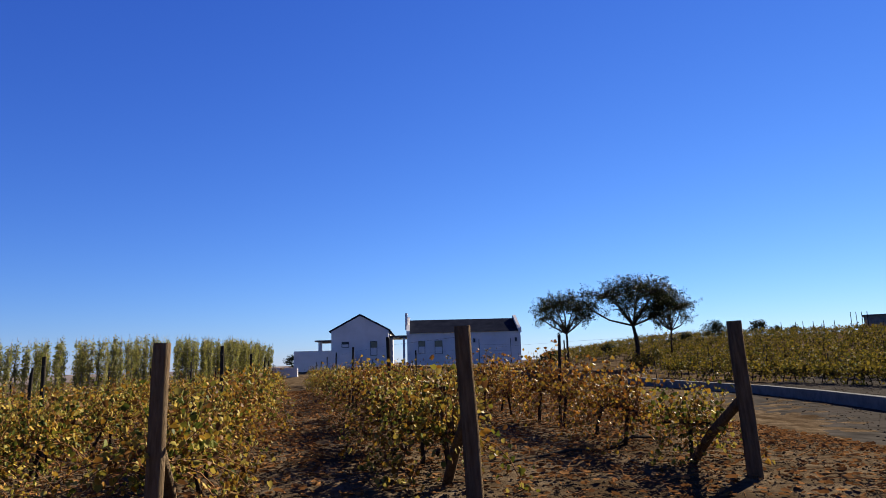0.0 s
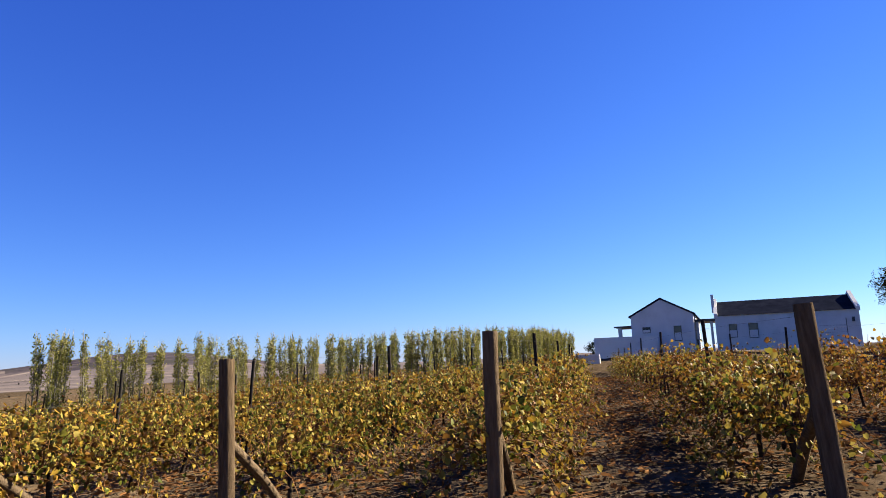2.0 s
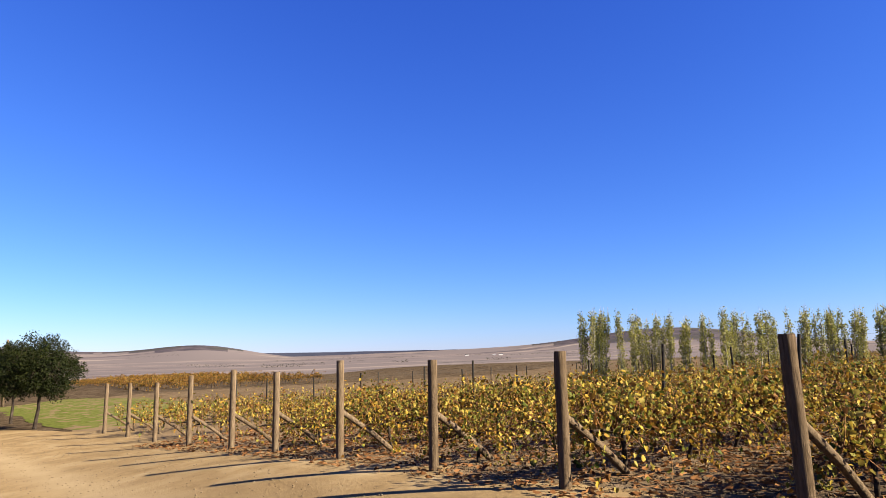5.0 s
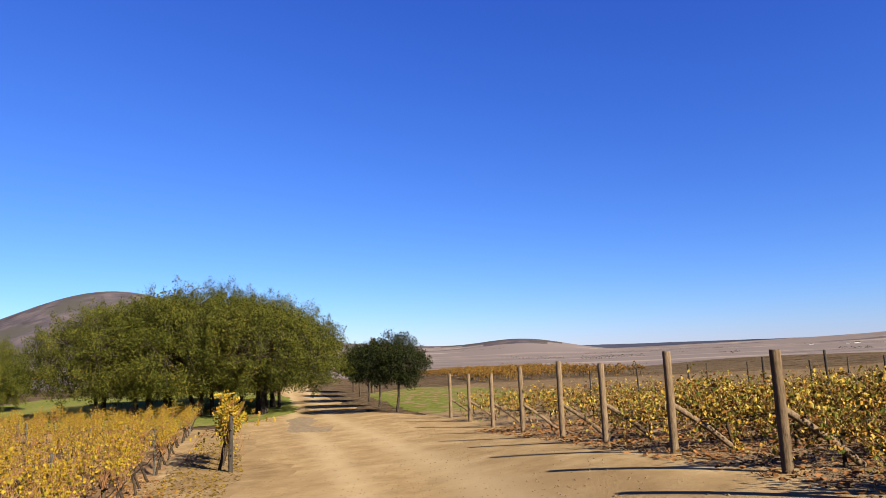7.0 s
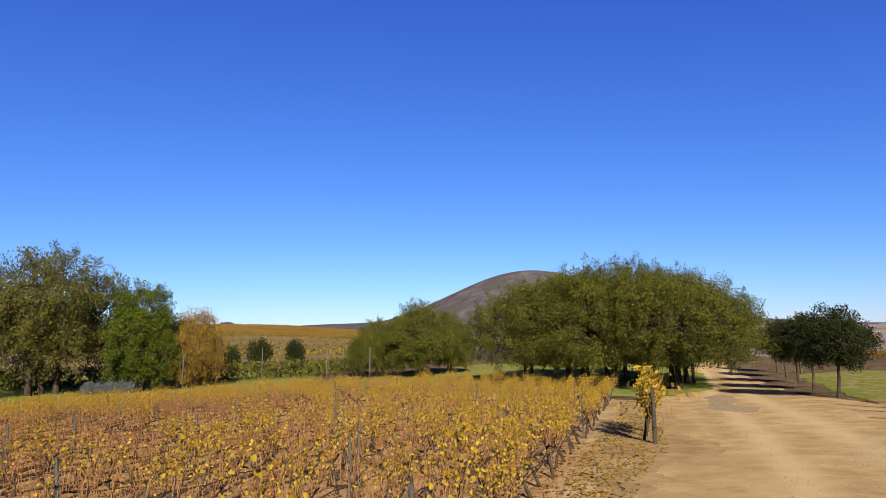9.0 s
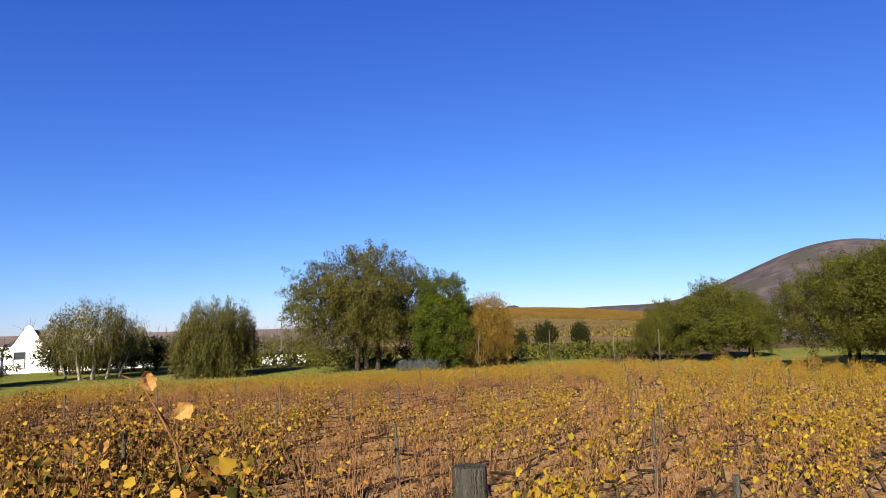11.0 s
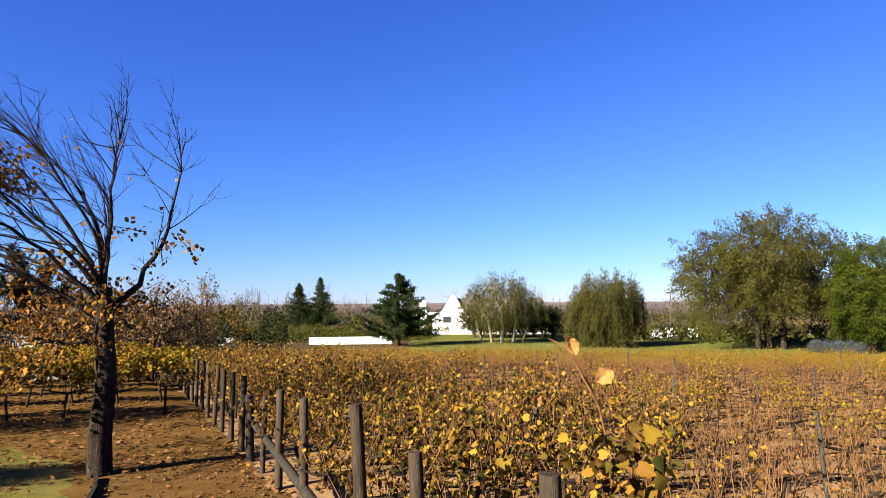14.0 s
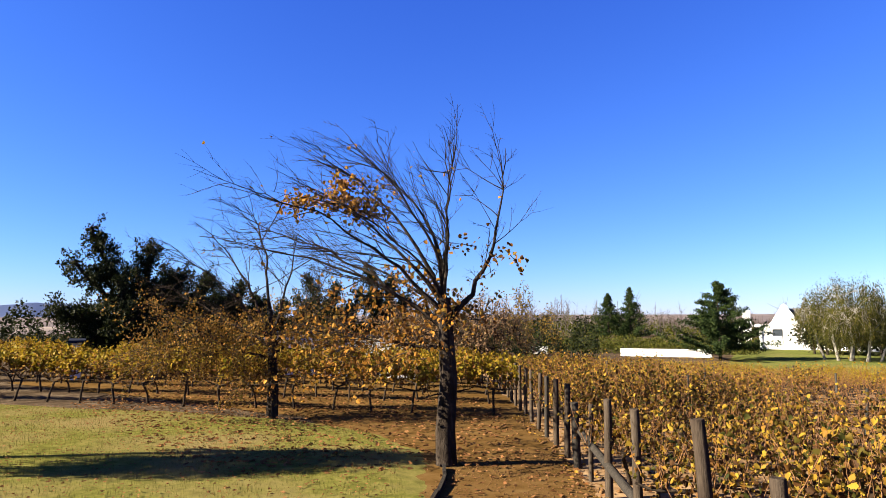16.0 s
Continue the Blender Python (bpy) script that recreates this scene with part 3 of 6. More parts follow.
def leafy_tree(name, seed, label, leaf, h, w, trunk_h, radius, leaves, leaf_size, limbs=6, levels=3, wind=(0, 0, 0), bark="bark", form="oval", droop=0.3, scatter=0.22, lift=0.05, category="tree", lean=(0, 0), spread=0.9, weep=0, split=3, cull=0.0, lobes=(), clumps=0, per_clump=30, clump_size=0.3, floor=0.15):
    """A tree: trunk with limbs, and a crown of leaves in clumps about its twigs. weep: hanging shoots per twig."""
    rng = np.random.default_rng(seed)
    tree = thing(name, 0, 0, 0, 0, label, category)
    wood, tips = grow(rng, trunk_h, radius, limbs, 0.5 * w, levels, spread, lift, wind, lean=lean, split=split)
    v, f = wood.arrays()
    ends = np.concatenate([np.array([list(p) for p in l]) for l in tips])
    span = np.percentile(np.hypot(ends[:, 0], ends[:, 1]), 95)
    top = np.percentile(ends[:, 2], 99)
    sx, sz = 0.5 * w / max(span, 0.1), (h - trunk_h) / max(top - trunk_h, 0.1)

    def fit(p):
        p = np.array(p, float)
        k = np.clip((p[:, 2] - trunk_h * 0.6) / (trunk_h * 0.6 + 1e-6), 0, 1)
        p[:, 0] *= 1 + (sx - 1) * k
        p[:, 1] *= 1 + (sx - 1) * k
        p[:, 2] = np.where(p[:, 2] > trunk_h, trunk_h + (p[:, 2] - trunk_h) * sz, p[:, 2])
        return p

    mesh_object("trunk", fit(v), f, M[bark], tree, flat=False)
    if cull:
        tips = [t for t in tips if rng.uniform() > cull]
    per = max(1, int(leaves / max(1, len(tips))))
    pts = fit(leaf_points(tips, rng, per, scatter))
    if weep:
        hang = []
        for t in tips:
            for _ in range(weep):
                p0 = fit(np.array([list(t[rng.integers(1, len(t))])]))[0]
                length = rng.uniform(0.25, 0.65) * min(h * 0.5, max(p0[2] - 0.4, 0.3))
                m = max(4, int(length * 7))
                q = np.linspace(0, 1, m)
                line = p0 + np.stack([q * (rng.normal() * 0.15 + wind[0] * 3 * length), q * (rng.normal() * 0.15 + wind[1] * 3 * length), -q * length], 1)
                hang.append(line + rng.normal(size=(m, 3)) * 0.05)
        pts = np.concatenate([pts] + hang)
    if clumps:
        mids = blob_points(rng, clumps, lobes, 0.62)
        thick = rng.uniform(0.5, 1.4, (clumps, 1, 1)) * clump_size
        extra = mids[:, None, :] + np.clip(rng.normal(size=(clumps, per_clump, 3)), -1.5, 1.5) * thick
        pts = np.concatenate([pts, extra.reshape(-1, 3)])
    pts[:, 2] = np.where(pts[:, 2] < floor, floor + (0.1 + 0.5 * floor) * rng.uniform(size=len(pts)), pts[:, 2])
    sizes = leaf_size * rng.uniform(0.6, 1.3, len(pts))
    TREE_TOP[name] = np.percentile(pts[:, 2], 99.3)
    foliage(pts, sizes, rng, form, droop).ob("crown", M[leaf], tree)
    return tree


def crown_tree(name, seed, label, leaf, lobes, stems, clumps, per, leaf_size, spray=(0.7, 0.2), sweep=(0, 0, 0), hang=0.0, bark="bark", form="oval", droop=0.2, floor=0.5, category="tree", inner=0.55):
    """A tree in full leaf: stems (x, y, radius, height) fork into limbs that fill the crown's lobes (x, y, z, rx, ry, rz),
    and every twig carries a spray of leaves of that length and thickness. hang: how far the sprays droop."""
    rng = np.random.default_rng(seed)
    tree = thing(name, 0, 0, 0, 0, label, category)
    wood, nodes, tops = Shape(), [], []
    for sx, sy, r, h in stems:
        line = wander(rng, (sx, sy, -0.2), (sx * 0.12, sy * 0.12, 1), h + 0.2, 5, 0.07)
        wood.tube(line, [r * k for k in (1.5, 1.1, 1.0, 0.92, 0.86, 0.78)], 8)
        tops.append((line[-1], r))
        nodes += line[3:]
    for x, y, z, rx, ry, rz in lobes:
        mid = Vector((x, y, z))
        top, r = min(tops, key=lambda q: (q[0] - mid).length)
        limb = [top, top.lerp(mid, 0.5) + Vector(tuple(rng.normal(size=3) * 0.12)), mid]
        wood.tube(limb, [r * 0.62, r * 0.5, r * 0.36], 6, False)
        nodes += limb[1:]
        for _ in range(7):
            d = rng.normal(size=3)
            d = d / np.linalg.norm(d) * np.array((rx, ry, rz)) * rng.uniform(0.45, 0.75)
            d[2] = abs(d[2]) * 0.8
            fork = [mid, mid + Vector(tuple(d * 0.5 + rng.normal(size=3) * 0.08)), mid + Vector(tuple(d))]
            wood.tube(fork, [r * 0.32, r * 0.24, r * 0.12], 5, False)
            nodes += fork[1:]
    nodes = np.array([tuple(p) for p in nodes])
    cloud = np.array(lobes, float)
    share = (cloud[:, 3] * cloud[:, 4] * cloud[:, 5]) ** (2 / 3)
    which = rng.choice(len(lobes), clumps * 3, p=share / share.sum())
    d = rng.normal(size=(clumps * 3, 3))
    d /= np.linalg.norm(d, axis=1, keepdims=True)
    mids = cloud[which, :3] + d * cloud[which, 3:] * rng.uniform(inner ** 2, 1.0, (clumps * 3, 1)) ** 0.5
    deep = np.min([np.where(which == k, 9, np.linalg.norm((mids - l[:3]) / l[3:], axis=1)) for k, l in enumerate(cloud)], axis=0) if len(lobes) > 1 else np.full(clumps * 3, 9.0)
    keep = np.nonzero((deep > inner) & (mids[:, 2] > floor))[0][:clumps]
    mids, out = mids[keep], (d / cloud[which, 3:] * cloud[which, 3:].mean(1)[:, None])[keep]
    out /= np.linalg.norm(out, axis=1, keepdims=True)
    m = len(mids)
    way = out * 0.7 * (1 - hang) + np.array(sweep) + rng.normal(size=(m, 3)) * 0.35 * (1 - 0.7 * hang)
    way[:, 2] -= 1.6 * hang
    way /= np.linalg.norm(way, axis=1, keepdims=True)
    length = spray[0] * rng.uniform(0.6, 1.35, m)
    near = np.argmin(np.linalg.norm(mids[:, None] - nodes[None], axis=2), axis=1)
    for i in range(m):
        a, b = Vector(nodes[near[i]]), Vector(mids[i])
        wood.tube([a, a.lerp(b, 0.55) + Vector((0, 0, 0.06 * (b - a).length)), b, b + Vector(way[i]) * float(length[i]) * 0.6], [0.026, 0.018, 0.011, 0.004], 3, False)
    u = rng.uniform(-0.35, 1.0, (m, per))
    side = np.clip(rng.normal(size=(m, per, 3)), -1.6, 1.6) * (spray[1] * (1.15 - 0.8 * np.abs(u)))[:, :, None]
    pts = (mids[:, None] + way[:, None] * (u * length[:, None])[:, :, None] + side).reshape(-1, 3)
    pts[:, 2] = np.maximum(pts[:, 2], 0.12 + 0.3 * rng.uniform(size=len(pts)))
    face = np.repeat(out + np.array((0, 0, 0.35)), per, axis=0)
    wood.ob("trunk", M[bark], tree, flat=False)
    TREE_TOP[name] = np.percentile(pts[:, 2], 99.5)
    tagged(foliage(pts, leaf_size * rng.uniform(0.6, 1.3, len(pts)), rng, form, droop, face).ob("crown", M[leaf], tree), kind="stuff")
    return tree


TREE_TOP = {}


def stand(tree, az, d, turn, size, el):
    """The pose of a tree whose top is seen el degrees above the horizon; with el None it keeps its height."""
    x, y = at(az, d)
    z = gz(x, y)
    tall = (1.75 + d * math.tan(radians(el)) - z) / TREE_TOP[tree.name.split(".")[0]] if el is not None else size
    return pose(x, y, z, 0, 0, turn) @ Matrix.Diagonal((size, size, tall, 1))


def put(tree, az, d, turn=0.0, size=1.0, el=None):
    tree.matrix_basis = stand(tree, az, d, turn, size, el)
    return tree


def again(tree, az, d, turn=0.0, size=1.0, el=None, label=""):
    c = copy_thing(tree, Matrix.Identity(4))
    c.matrix_basis = stand(tree, az, d, turn, size, el)
    if label:
        c["label"] = label
    return c


# ---- vines ----
def vine_shapes(seed, tall, width, shoots, leaves, leaf_size, arm, bare_low, form="lobed", falling=0, tips=0, thin=1.0):
    """One grapevine on its wire, the row along y: trunk with arms and canes, and leaves."""
    rng = np.random.default_rng(seed)
    wood, cane = Shape(), Shape()
    head = tall * 0.42
    trunk = wander(rng, (0, 0, -0.05), (rng.normal() * 0.1, rng.normal() * 0.1, 1), head + 0.05, 4, 0.12)
    wood.tube(trunk, [0.035, 0.028, 0.026, 0.026, 0.03], 6)
    top = trunk[-1]
    pts, bright = [], []
    for sgn in (-1, 1):
        line = wander(rng, top, (0, sgn, 0.15), arm, 4, 0.10, -0.02)
        wood.tube(line, [0.024, 0.02, 0.018, 0.015, 0.012], 5, False)
        for i in range(shoots):
            q = rng.uniform(0, 3.99)
            a = int(q)
            p = line[a].lerp(line[a + 1], q - a)
            ln = (tall - head) * rng.uniform(0.55, 1.15)
            out = wander(rng, p, (rng.normal() * 0.35 * width, rng.normal() * 0.25, 1), ln, 5, 0.16, 0.05)
            cane.tube(out, [thin * r for r in (0.007, 0.006, 0.005, 0.004, 0.003, 0.002)], 3, False)
            m = int(leaves / (2 * shoots))
            for _ in range(rng.poisson(tips / (2 * shoots))):
                q2 = rng.uniform(3.2, 4.99)
                bright.append(np.array(out[int(q2)].lerp(out[int(q2) + 1], q2 - int(q2))) + rng.normal(size=3) * 0.06)
            for _ in range(m):
                q2 = rng.uniform(bare_low * 5, 4.99)
                b = int(q2)
                pts.append(np.array(out[b].lerp(out[b + 1], q2 - b)) + rng.normal(size=3) * (0.06 + 0.06 * width, 0.08, 0.05))
    for i in range(falling):  # shoots that bow over and hang to the soil
        a = rng.uniform(0, 6.28)
        y0 = rng.uniform(-arm, arm)
        d = Vector((math.cos(a) * width, 0.4 * math.sin(a), 0.7))
        out = wander(rng, (top.x, top.y + y0, head), d, tall * rng.uniform(0.6, 0.95), 6, 0.14, -0.38)
        out = [Vector((p.x, p.y, max(p.z, 0.04))) for p in out]
        cane.tube(out, [0.007, 0.006, 0.005, 0.005, 0.004, 0.003, 0.002], 3, False)
        for _ in range(max(3, int(leaves / (2 * shoots)))):
            q2 = rng.uniform(0.6, 5.99)
            b = int(q2)
            c = np.array(out[b].lerp(out[b + 1], q2 - b)) + rng.normal(size=3) * 0.07
            c[2] = max(c[2], 0.06)
            pts.append(c)
    pts = np.array(pts)
    leaf = foliage(pts, leaf_size * rng.uniform(0.55, 1.25, len(pts)), rng, form, 0.45)
    gold = foliage(np.array(bright), leaf_size * 1.1 * rng.uniform(0.7, 1.3, len(bright)), rng, form, 0.45) if bright else None
    return wood, cane, leaf, gold


def vine_thing(shapes, mat, label, group):
    wood, cane, leaf, gold = shapes
    v = thing("grapevine", 0, 0, 0, 0, label, "grapevine", group)
    wood.ob("stem", M["stem"], v)
    tagged(cane.ob("cane", M["cane"], v), kind="stuff")
    tagged(leaf.ob("foliage", M[mat], v), kind="stuff")
    if gold:
        tagged(gold.ob("tip_leaves", M["leaf_yellow"], v, "yellow leaves at the shoot tips"), kind="stuff")
    return v


def scatter_on(name, mat, poly, count, sizes, lift, label, category, seed, form="clod", keep=None):
    """Countless small pieces on the ground: clods and pebbles (squashed eight-sided lumps), fallen leaves or grass blades."""
    rg = np.random.default_rng(seed)
    xs, ys = [p[0] for p in poly], [p[1] for p in poly]
    x, y = rg.uniform(min(xs), max(xs), count * 4), rg.uniform(min(ys), max(ys), count * 4)
    ok = inside(x, y, poly)
    if keep is not None:
        ok &= keep(x, y, rg)
    x, y = x[ok][:count], y[ok][:count]
    n = len(x)
    z = height(x, y) + lift
    s = rg.uniform(sizes[0] ** 0.5, sizes[1] ** 0.5, n) ** 2
    if form == "leaf":
        sh = foliage(np.stack([x, y, z + 0.01], 1), s, rg, "lobed", 0.0)
        v = sh.v[0].reshape(n, -1, 3)
        v[:, :, 2] = z[:, None] + np.abs(v[:, :, 2] - z[:, None]) * 0.45
        sh.v[0] = v.reshape(-1, 3)
        return tagged(sh.ob(name, mat), label, category, kind="stuff")
    if form == "stick":
        base = np.array([(-1, 0, 0.02), (-1, 0.035, -0.02), (-1, -0.035, -0.02), (1, 0.06, 0.09), (1, 0.09, 0.06), (1, 0.03, 0.06)]) * 0.5
        faces = [(0, 1, 4), (0, 4, 3), (1, 2, 5), (1, 5, 4), (2, 0, 3), (2, 3, 5)]
    elif form == "blade":
        base = np.array([(-0.06, 0, 0), (0.06, 0, 0), (0.0, 0.25, 1.0)])
        faces = [(0, 1, 2)]
    else:
        base = np.array([(1, 0, 0), (0, 1, 0), (-1, 0, 0), (0, -1, 0), (0, 0, 0.8), (0.3, 0.2, -0.5)]) * 0.5
        faces = [(0, 1, 4), (1, 2, 4), (2, 3, 4), (3, 0, 4), (1, 0, 5), (2, 1, 5), (3, 2, 5), (0, 3, 5)]
    k = len(base)
    jit = base[None] * rg.uniform(0.6, 1.35, (n, k, 3)) if form == "clod" else np.repeat(base[None], n, 0)
    a = rg.uniform(0, 6.28, n)
    c, sn = np.cos(a)[:, None], np.sin(a)[:, None]
    v = np.stack([(jit[:, :, 0] * c - jit[:, :, 1] * sn), (jit[:, :, 0] * sn + jit[:, :, 1] * c), jit[:, :, 2]], 2) * s[:, None, None]
    v += np.stack([x, y, z], 1)[:, None, :]
    f = (np.array(faces)[None] + (np.arange(n) * k)[:, None, None]).reshape(-1, 3)
    return tagged(mesh_object(name, v.reshape(-1, 3), f, mat), label, category, kind="stuff")


def join_vines(name, kinds, places, mat, label):
    """Far vines as one mass of stems and one of leaves."""
    for which, nm, mt in ((0, name + "_stems", M["stem"]), (1, name + "_canes", M["cane"]), (2, name + "_leaves", M[mat]), (3, name + "_tip_leaves", M["leaf_yellow"])):
        vs, fs, n = [], [], 0
        arr = [k[which].arrays() if k[which] else Shape().arrays() for k in kinds]
        for x, y, z, a, s, kind in places:
            v, f = arr[kind]
            c, sn = math.cos(a) * s, math.sin(a) * s
            vs.append(np.stack([v[:, 0] * c - v[:, 1] * sn + x, v[:, 0] * sn + v[:, 1] * c + y, v[:, 2] * s + z], 1))
            fs.append(f + n)
            n += len(v)
        if n:
            tagged(mesh_object(nm, np.concatenate(vs), np.concatenate(fs), mt), label, "vineyard", kind="stuff")


# posts of the northern vineyard stand on this line, p counted westward
NORTH0, NORTH_STEP = Vector((1.12, 5.30)), Vector((-2.26, -0.40))
NORTH_AT = {-1: (3.82, 5.78), 0: (1.04, 5.29), 1: (-1.32, 4.87), 2: (-3.41, 4.50), 3: (-5.73, 4.09), 4: (-7.89, 3.70), 5: (-10.29, 3.28), 6: (-12.67, 2.86), 7: (-14.87, 2.47), 8: (-17.70, 1.97), 9: (-20.67, 1.44), 10: (-23.78, 0.89), 11: (-26.2, 0.27)}


def north_start(p):
    """Where row p begins: on the line of end posts, each post a little off its even place."""
    return Vector(NORTH_AT[p]) if p in NORTH_AT else NORTH0 + NORTH_STEP * (p + 1)


ROW_AZ = 5.0
ROW_DIR = Vector((-math.sin(radians(ROW_AZ)), math.cos(radians(ROW_AZ))))
SOUTH_AZ = 107.0
SOUTH_DIR = Vector((-math.sin(radians(SOUTH_AZ)), math.cos(radians(SOUTH_AZ))))
EAST_LINE0, EAST_LINE = Vector((2.92, -9.27)), Vector((0.49, -0.87))

# ---- ground covers ----
north_poly = [(6.6, 5.4), (-3, 3.6), (-28, -0.6), (-62, -6), (-62, 60), (30, 62), (20, 24), (11, 12)]
soil_north = patch("vineyard_soil_north", north_poly, 0.35, 0.03, M["soil"], "dark cloddy soil between vine rows strewn with fallen leaves", "soil", 0.055, 0.8, 2)
south_poly = [(-0.2, -1.5), (-10.5, -4.9), (-15, -6.3), (-31.5, -11.7), (-33, -22), (-24, -33), (-8, -37), (12, -38), (18, -36), (3.6, -9.8), (0.7, -4.6)]
patch("vineyard_soil_south", south_poly, 0.35, 0.03, M["soil_south"], "reddish bare soil between low vine rows", "soil", 0.03, 0.5, 3)
road_poly = [(5.2, 3.9), (1.5, 4.2), (-3, 4.9), (-14, 3.0), (-26, 1.2), (-36, -4.2), (-60, -10.5), (-90, -18), (-90, -22), (-60, -14.5), (-38, -9.3), (-30, -10.4), (-31.5, -12.0), (-15, -6.7), (-10.5, -5.2), (-0.5, -1.5), (4, -0.6), (5.4, 1.2)]
road = patch("dirt_road", road_poly, 0.22, 0.045, M["road"], "sandy ochre dirt road with tyre tracks and pebbles", "road", 0.0, 0.5, 4)
track_poly = [(60, 46), (40, 45), (27, 36), (16, 30), (11, 14), (6.3, 5.6), (5.0, 4.2), (5.0, 1.0), (9, -1), (30, -1), (60, 12)]
patch("grey_track", track_poly, 0.35, 0.04, M["track"], "grey-brown rutted farm track curving past the kerb", "track", 0.02, 0.6, 15)
soil_v = np.empty(len(soil_north.data.vertices) * 3, np.float32)
soil_north.data.vertices.foreach_get("co", soil_v)
soil_v = soil_v.reshape(-1, 3)
sandy = smooth(1.5, 9, -soil_v[:, 0]) * (1 - 0.6 * smooth(2, 10, soil_v[:, 1] - 5.1 - 0.177 * soil_v[:, 0]))
soil_north.data.attributes.new("wear", "FLOAT", "POINT").data.foreach_set("value", sandy.astype(np.float32))
# wheels have worn two pale strips along the road
ROAD_LINE = np.array([(5.0, 1.7), (-3, 1.0), (-12, -0.8), (-22, -3.2), (-32, -6.2), (-48, -9.6), (-90, -19.6)])
road_v = np.empty(len(road.data.vertices) * 3, np.float32)
road.data.vertices.foreach_get("co", road_v)
road_v = road_v.reshape(-1, 3)
off_line, side_of = np.full(len(road_v), 1e9), np.zeros(len(road_v))
for a, c in zip(ROAD_LINE, ROAD_LINE[1:]):
    d = (c - a) / np.linalg.norm(c - a)
    k = np.clip((road_v[:, :2] - a) @ d, 0, np.linalg.norm(c - a))
    rest = road_v[:, :2] - a - k[:, None] * d
    dist = np.hypot(rest[:, 0], rest[:, 1])
    closer = dist < off_line
    off_line = np.where(closer, dist, off_line)
    side_of = np.where(closer, np.sign(rest[:, 0] * d[1] - rest[:, 1] * d[0]), side_of)
across = off_line * side_of
wear = np.exp(-((across + 0.95) / 0.42) ** 2) + np.exp(-((across - 0.85) / 0.5) ** 2)
road.data.attributes.new("wear", "FLOAT", "POINT").data.foreach_set("value", wear.astype(np.float32))
patch("road_shoulder", [(-1.5, -1.9), (-6, -2.3), (-13, -3.4), (-21, -5.3), (-29, -8.6), (-31, -11.6), (-15, -6.5), (-10.5, -5.0)], 0.3, 0.06, M["shoulder"], "brown sandy shoulder of the road strewn with leaves", "soil", 0.01, 0.9, 41)
patch("gravel_patch", [(-23.5, -4.2), (-27, -4.3), (-34, -6.4), (-37.5, -8.1), (-33, -7.9), (-27, -6.6)], 0.3, 0.066, M["gravel"], "grey gravel patch on the crest of the road", "gravel", 0.0, 1.0, 42)
path_poly = [(-1.3, -1.0), (4.6, -0.1), (4.2, -3.5), (4.4, -6.6), (6.2, -9.0), (10, -11.6), (24, -12.6), (26, -34), (18, -37), (3.2, -9.9), (0.3, -4.7)]
patch("bare_path", path_poly, 0.3, 0.038, M["soil_red"], "bare reddish earth path beside the vine rows", "path", 0.008, 0.3, 14)
west_lawn = [(-33.2, -10.1), (-39, -8.3), (-60, -13.4), (-75, -22), (-75, -45), (-36, -38), (-24, -33.5), (-33, -22), (-32.3, -12.6)]
patch("lawn_west", west_lawn, 0.4, 0.075, M["lawn_green"], "mown green lawn under the trees", "lawn", 0.01, 0.5, 5)
south_lawn = [(-36, -38), (-60, -60), (-30, -95), (9, -95), (6, -62), (4, -38), (-8, -37.5), (-24, -33.5)]
patch("lawn_south", south_lawn, 0.7, 0.04, M["lawn_green"], "green lawn sloping beyond the vineyard", "lawn", 0.01, 0.6, 6)
north_lawn = [(-28.5, -0.2), (-33, -1.6), (-48, -4.5), (-60, -6.5), (-66, -2), (-54, 4), (-40, 6), (-31, 4.5)]
patch("lawn_verge", north_lawn, 0.5, 0.04, M["lawn_green"], "bright green grass verge beside the road", "lawn", 0.01, 0.5, 7)
east_lawn = [(2.5, -4.0), (3.3, -5.57), (3.85, -7.0), (4.5, -8.3), (5.6, -9.6), (7.2, -10.5), (9.8, -10.8), (12, -10.5), (16.7, -9.1), (26, -6), (28, 2), (10, 0.4), (3.6, -1.6)]
patch("lawn_east", east_lawn, 0.3, 0.06, M["lawn"], "patchy yellow-green lawn with fallen leaves", "lawn", 0.015, 0.25, 8)


near_north = [(6.5, 5.0), (-3, 4.4), (-13, 2.3), (-16, 12), (-10, 20), (4, 20), (9, 12)]
scatter_on("soil_clods", M["clod"], near_north, 42000, (0.010, 0.046), 0.04, "loose dark clods of vineyard soil", "soil", 21)
scatter_on("fallen_leaves", M["leaf_dry"], [(7.5, 5.0), (-3, 4.2), (-20, 0.8), (-24, 14), (-14, 30), (2, 38), (9, 14)], 44000, (0.05, 0.11), 0.06, "brown and orange vine leaves fallen between the rows", "leaf litter", 22, "leaf")
scatter_on("pruned_canes", M["cane"], near_north, 4200, (0.12, 0.55), 0.05, "brown cane prunings lying on the vineyard soil", "prunings", 31, "stick")
scatter_on("track_stones", M["clod"], [(6.4, 5.4), (11, 13), (18, 28), (30, 36), (34, 22), (20, 6), (8, 2)], 9000, (0.01, 0.07), 0.045, "loose grey-brown stones on the farm track", "stones", 32)
near_south = [(-0.4, -1.6), (-14, -5.0), (-20, -12), (-12, -22), (4, -22), (6, -14), (3.4, -9.6), (0.6, -4.6)]
scatter_on("red_soil_clods", M["clod_red"], near_south, 16000, (0.02, 0.09), 0.04, "loose reddish clods of vineyard soil", "soil", 23)
scatter_on("fallen_yellow_leaves", M["leaf_south"], near_south, 9000, (0.05, 0.09), 0.05, "withered vine leaves lying on reddish soil", "leaf litter", 24, "leaf")
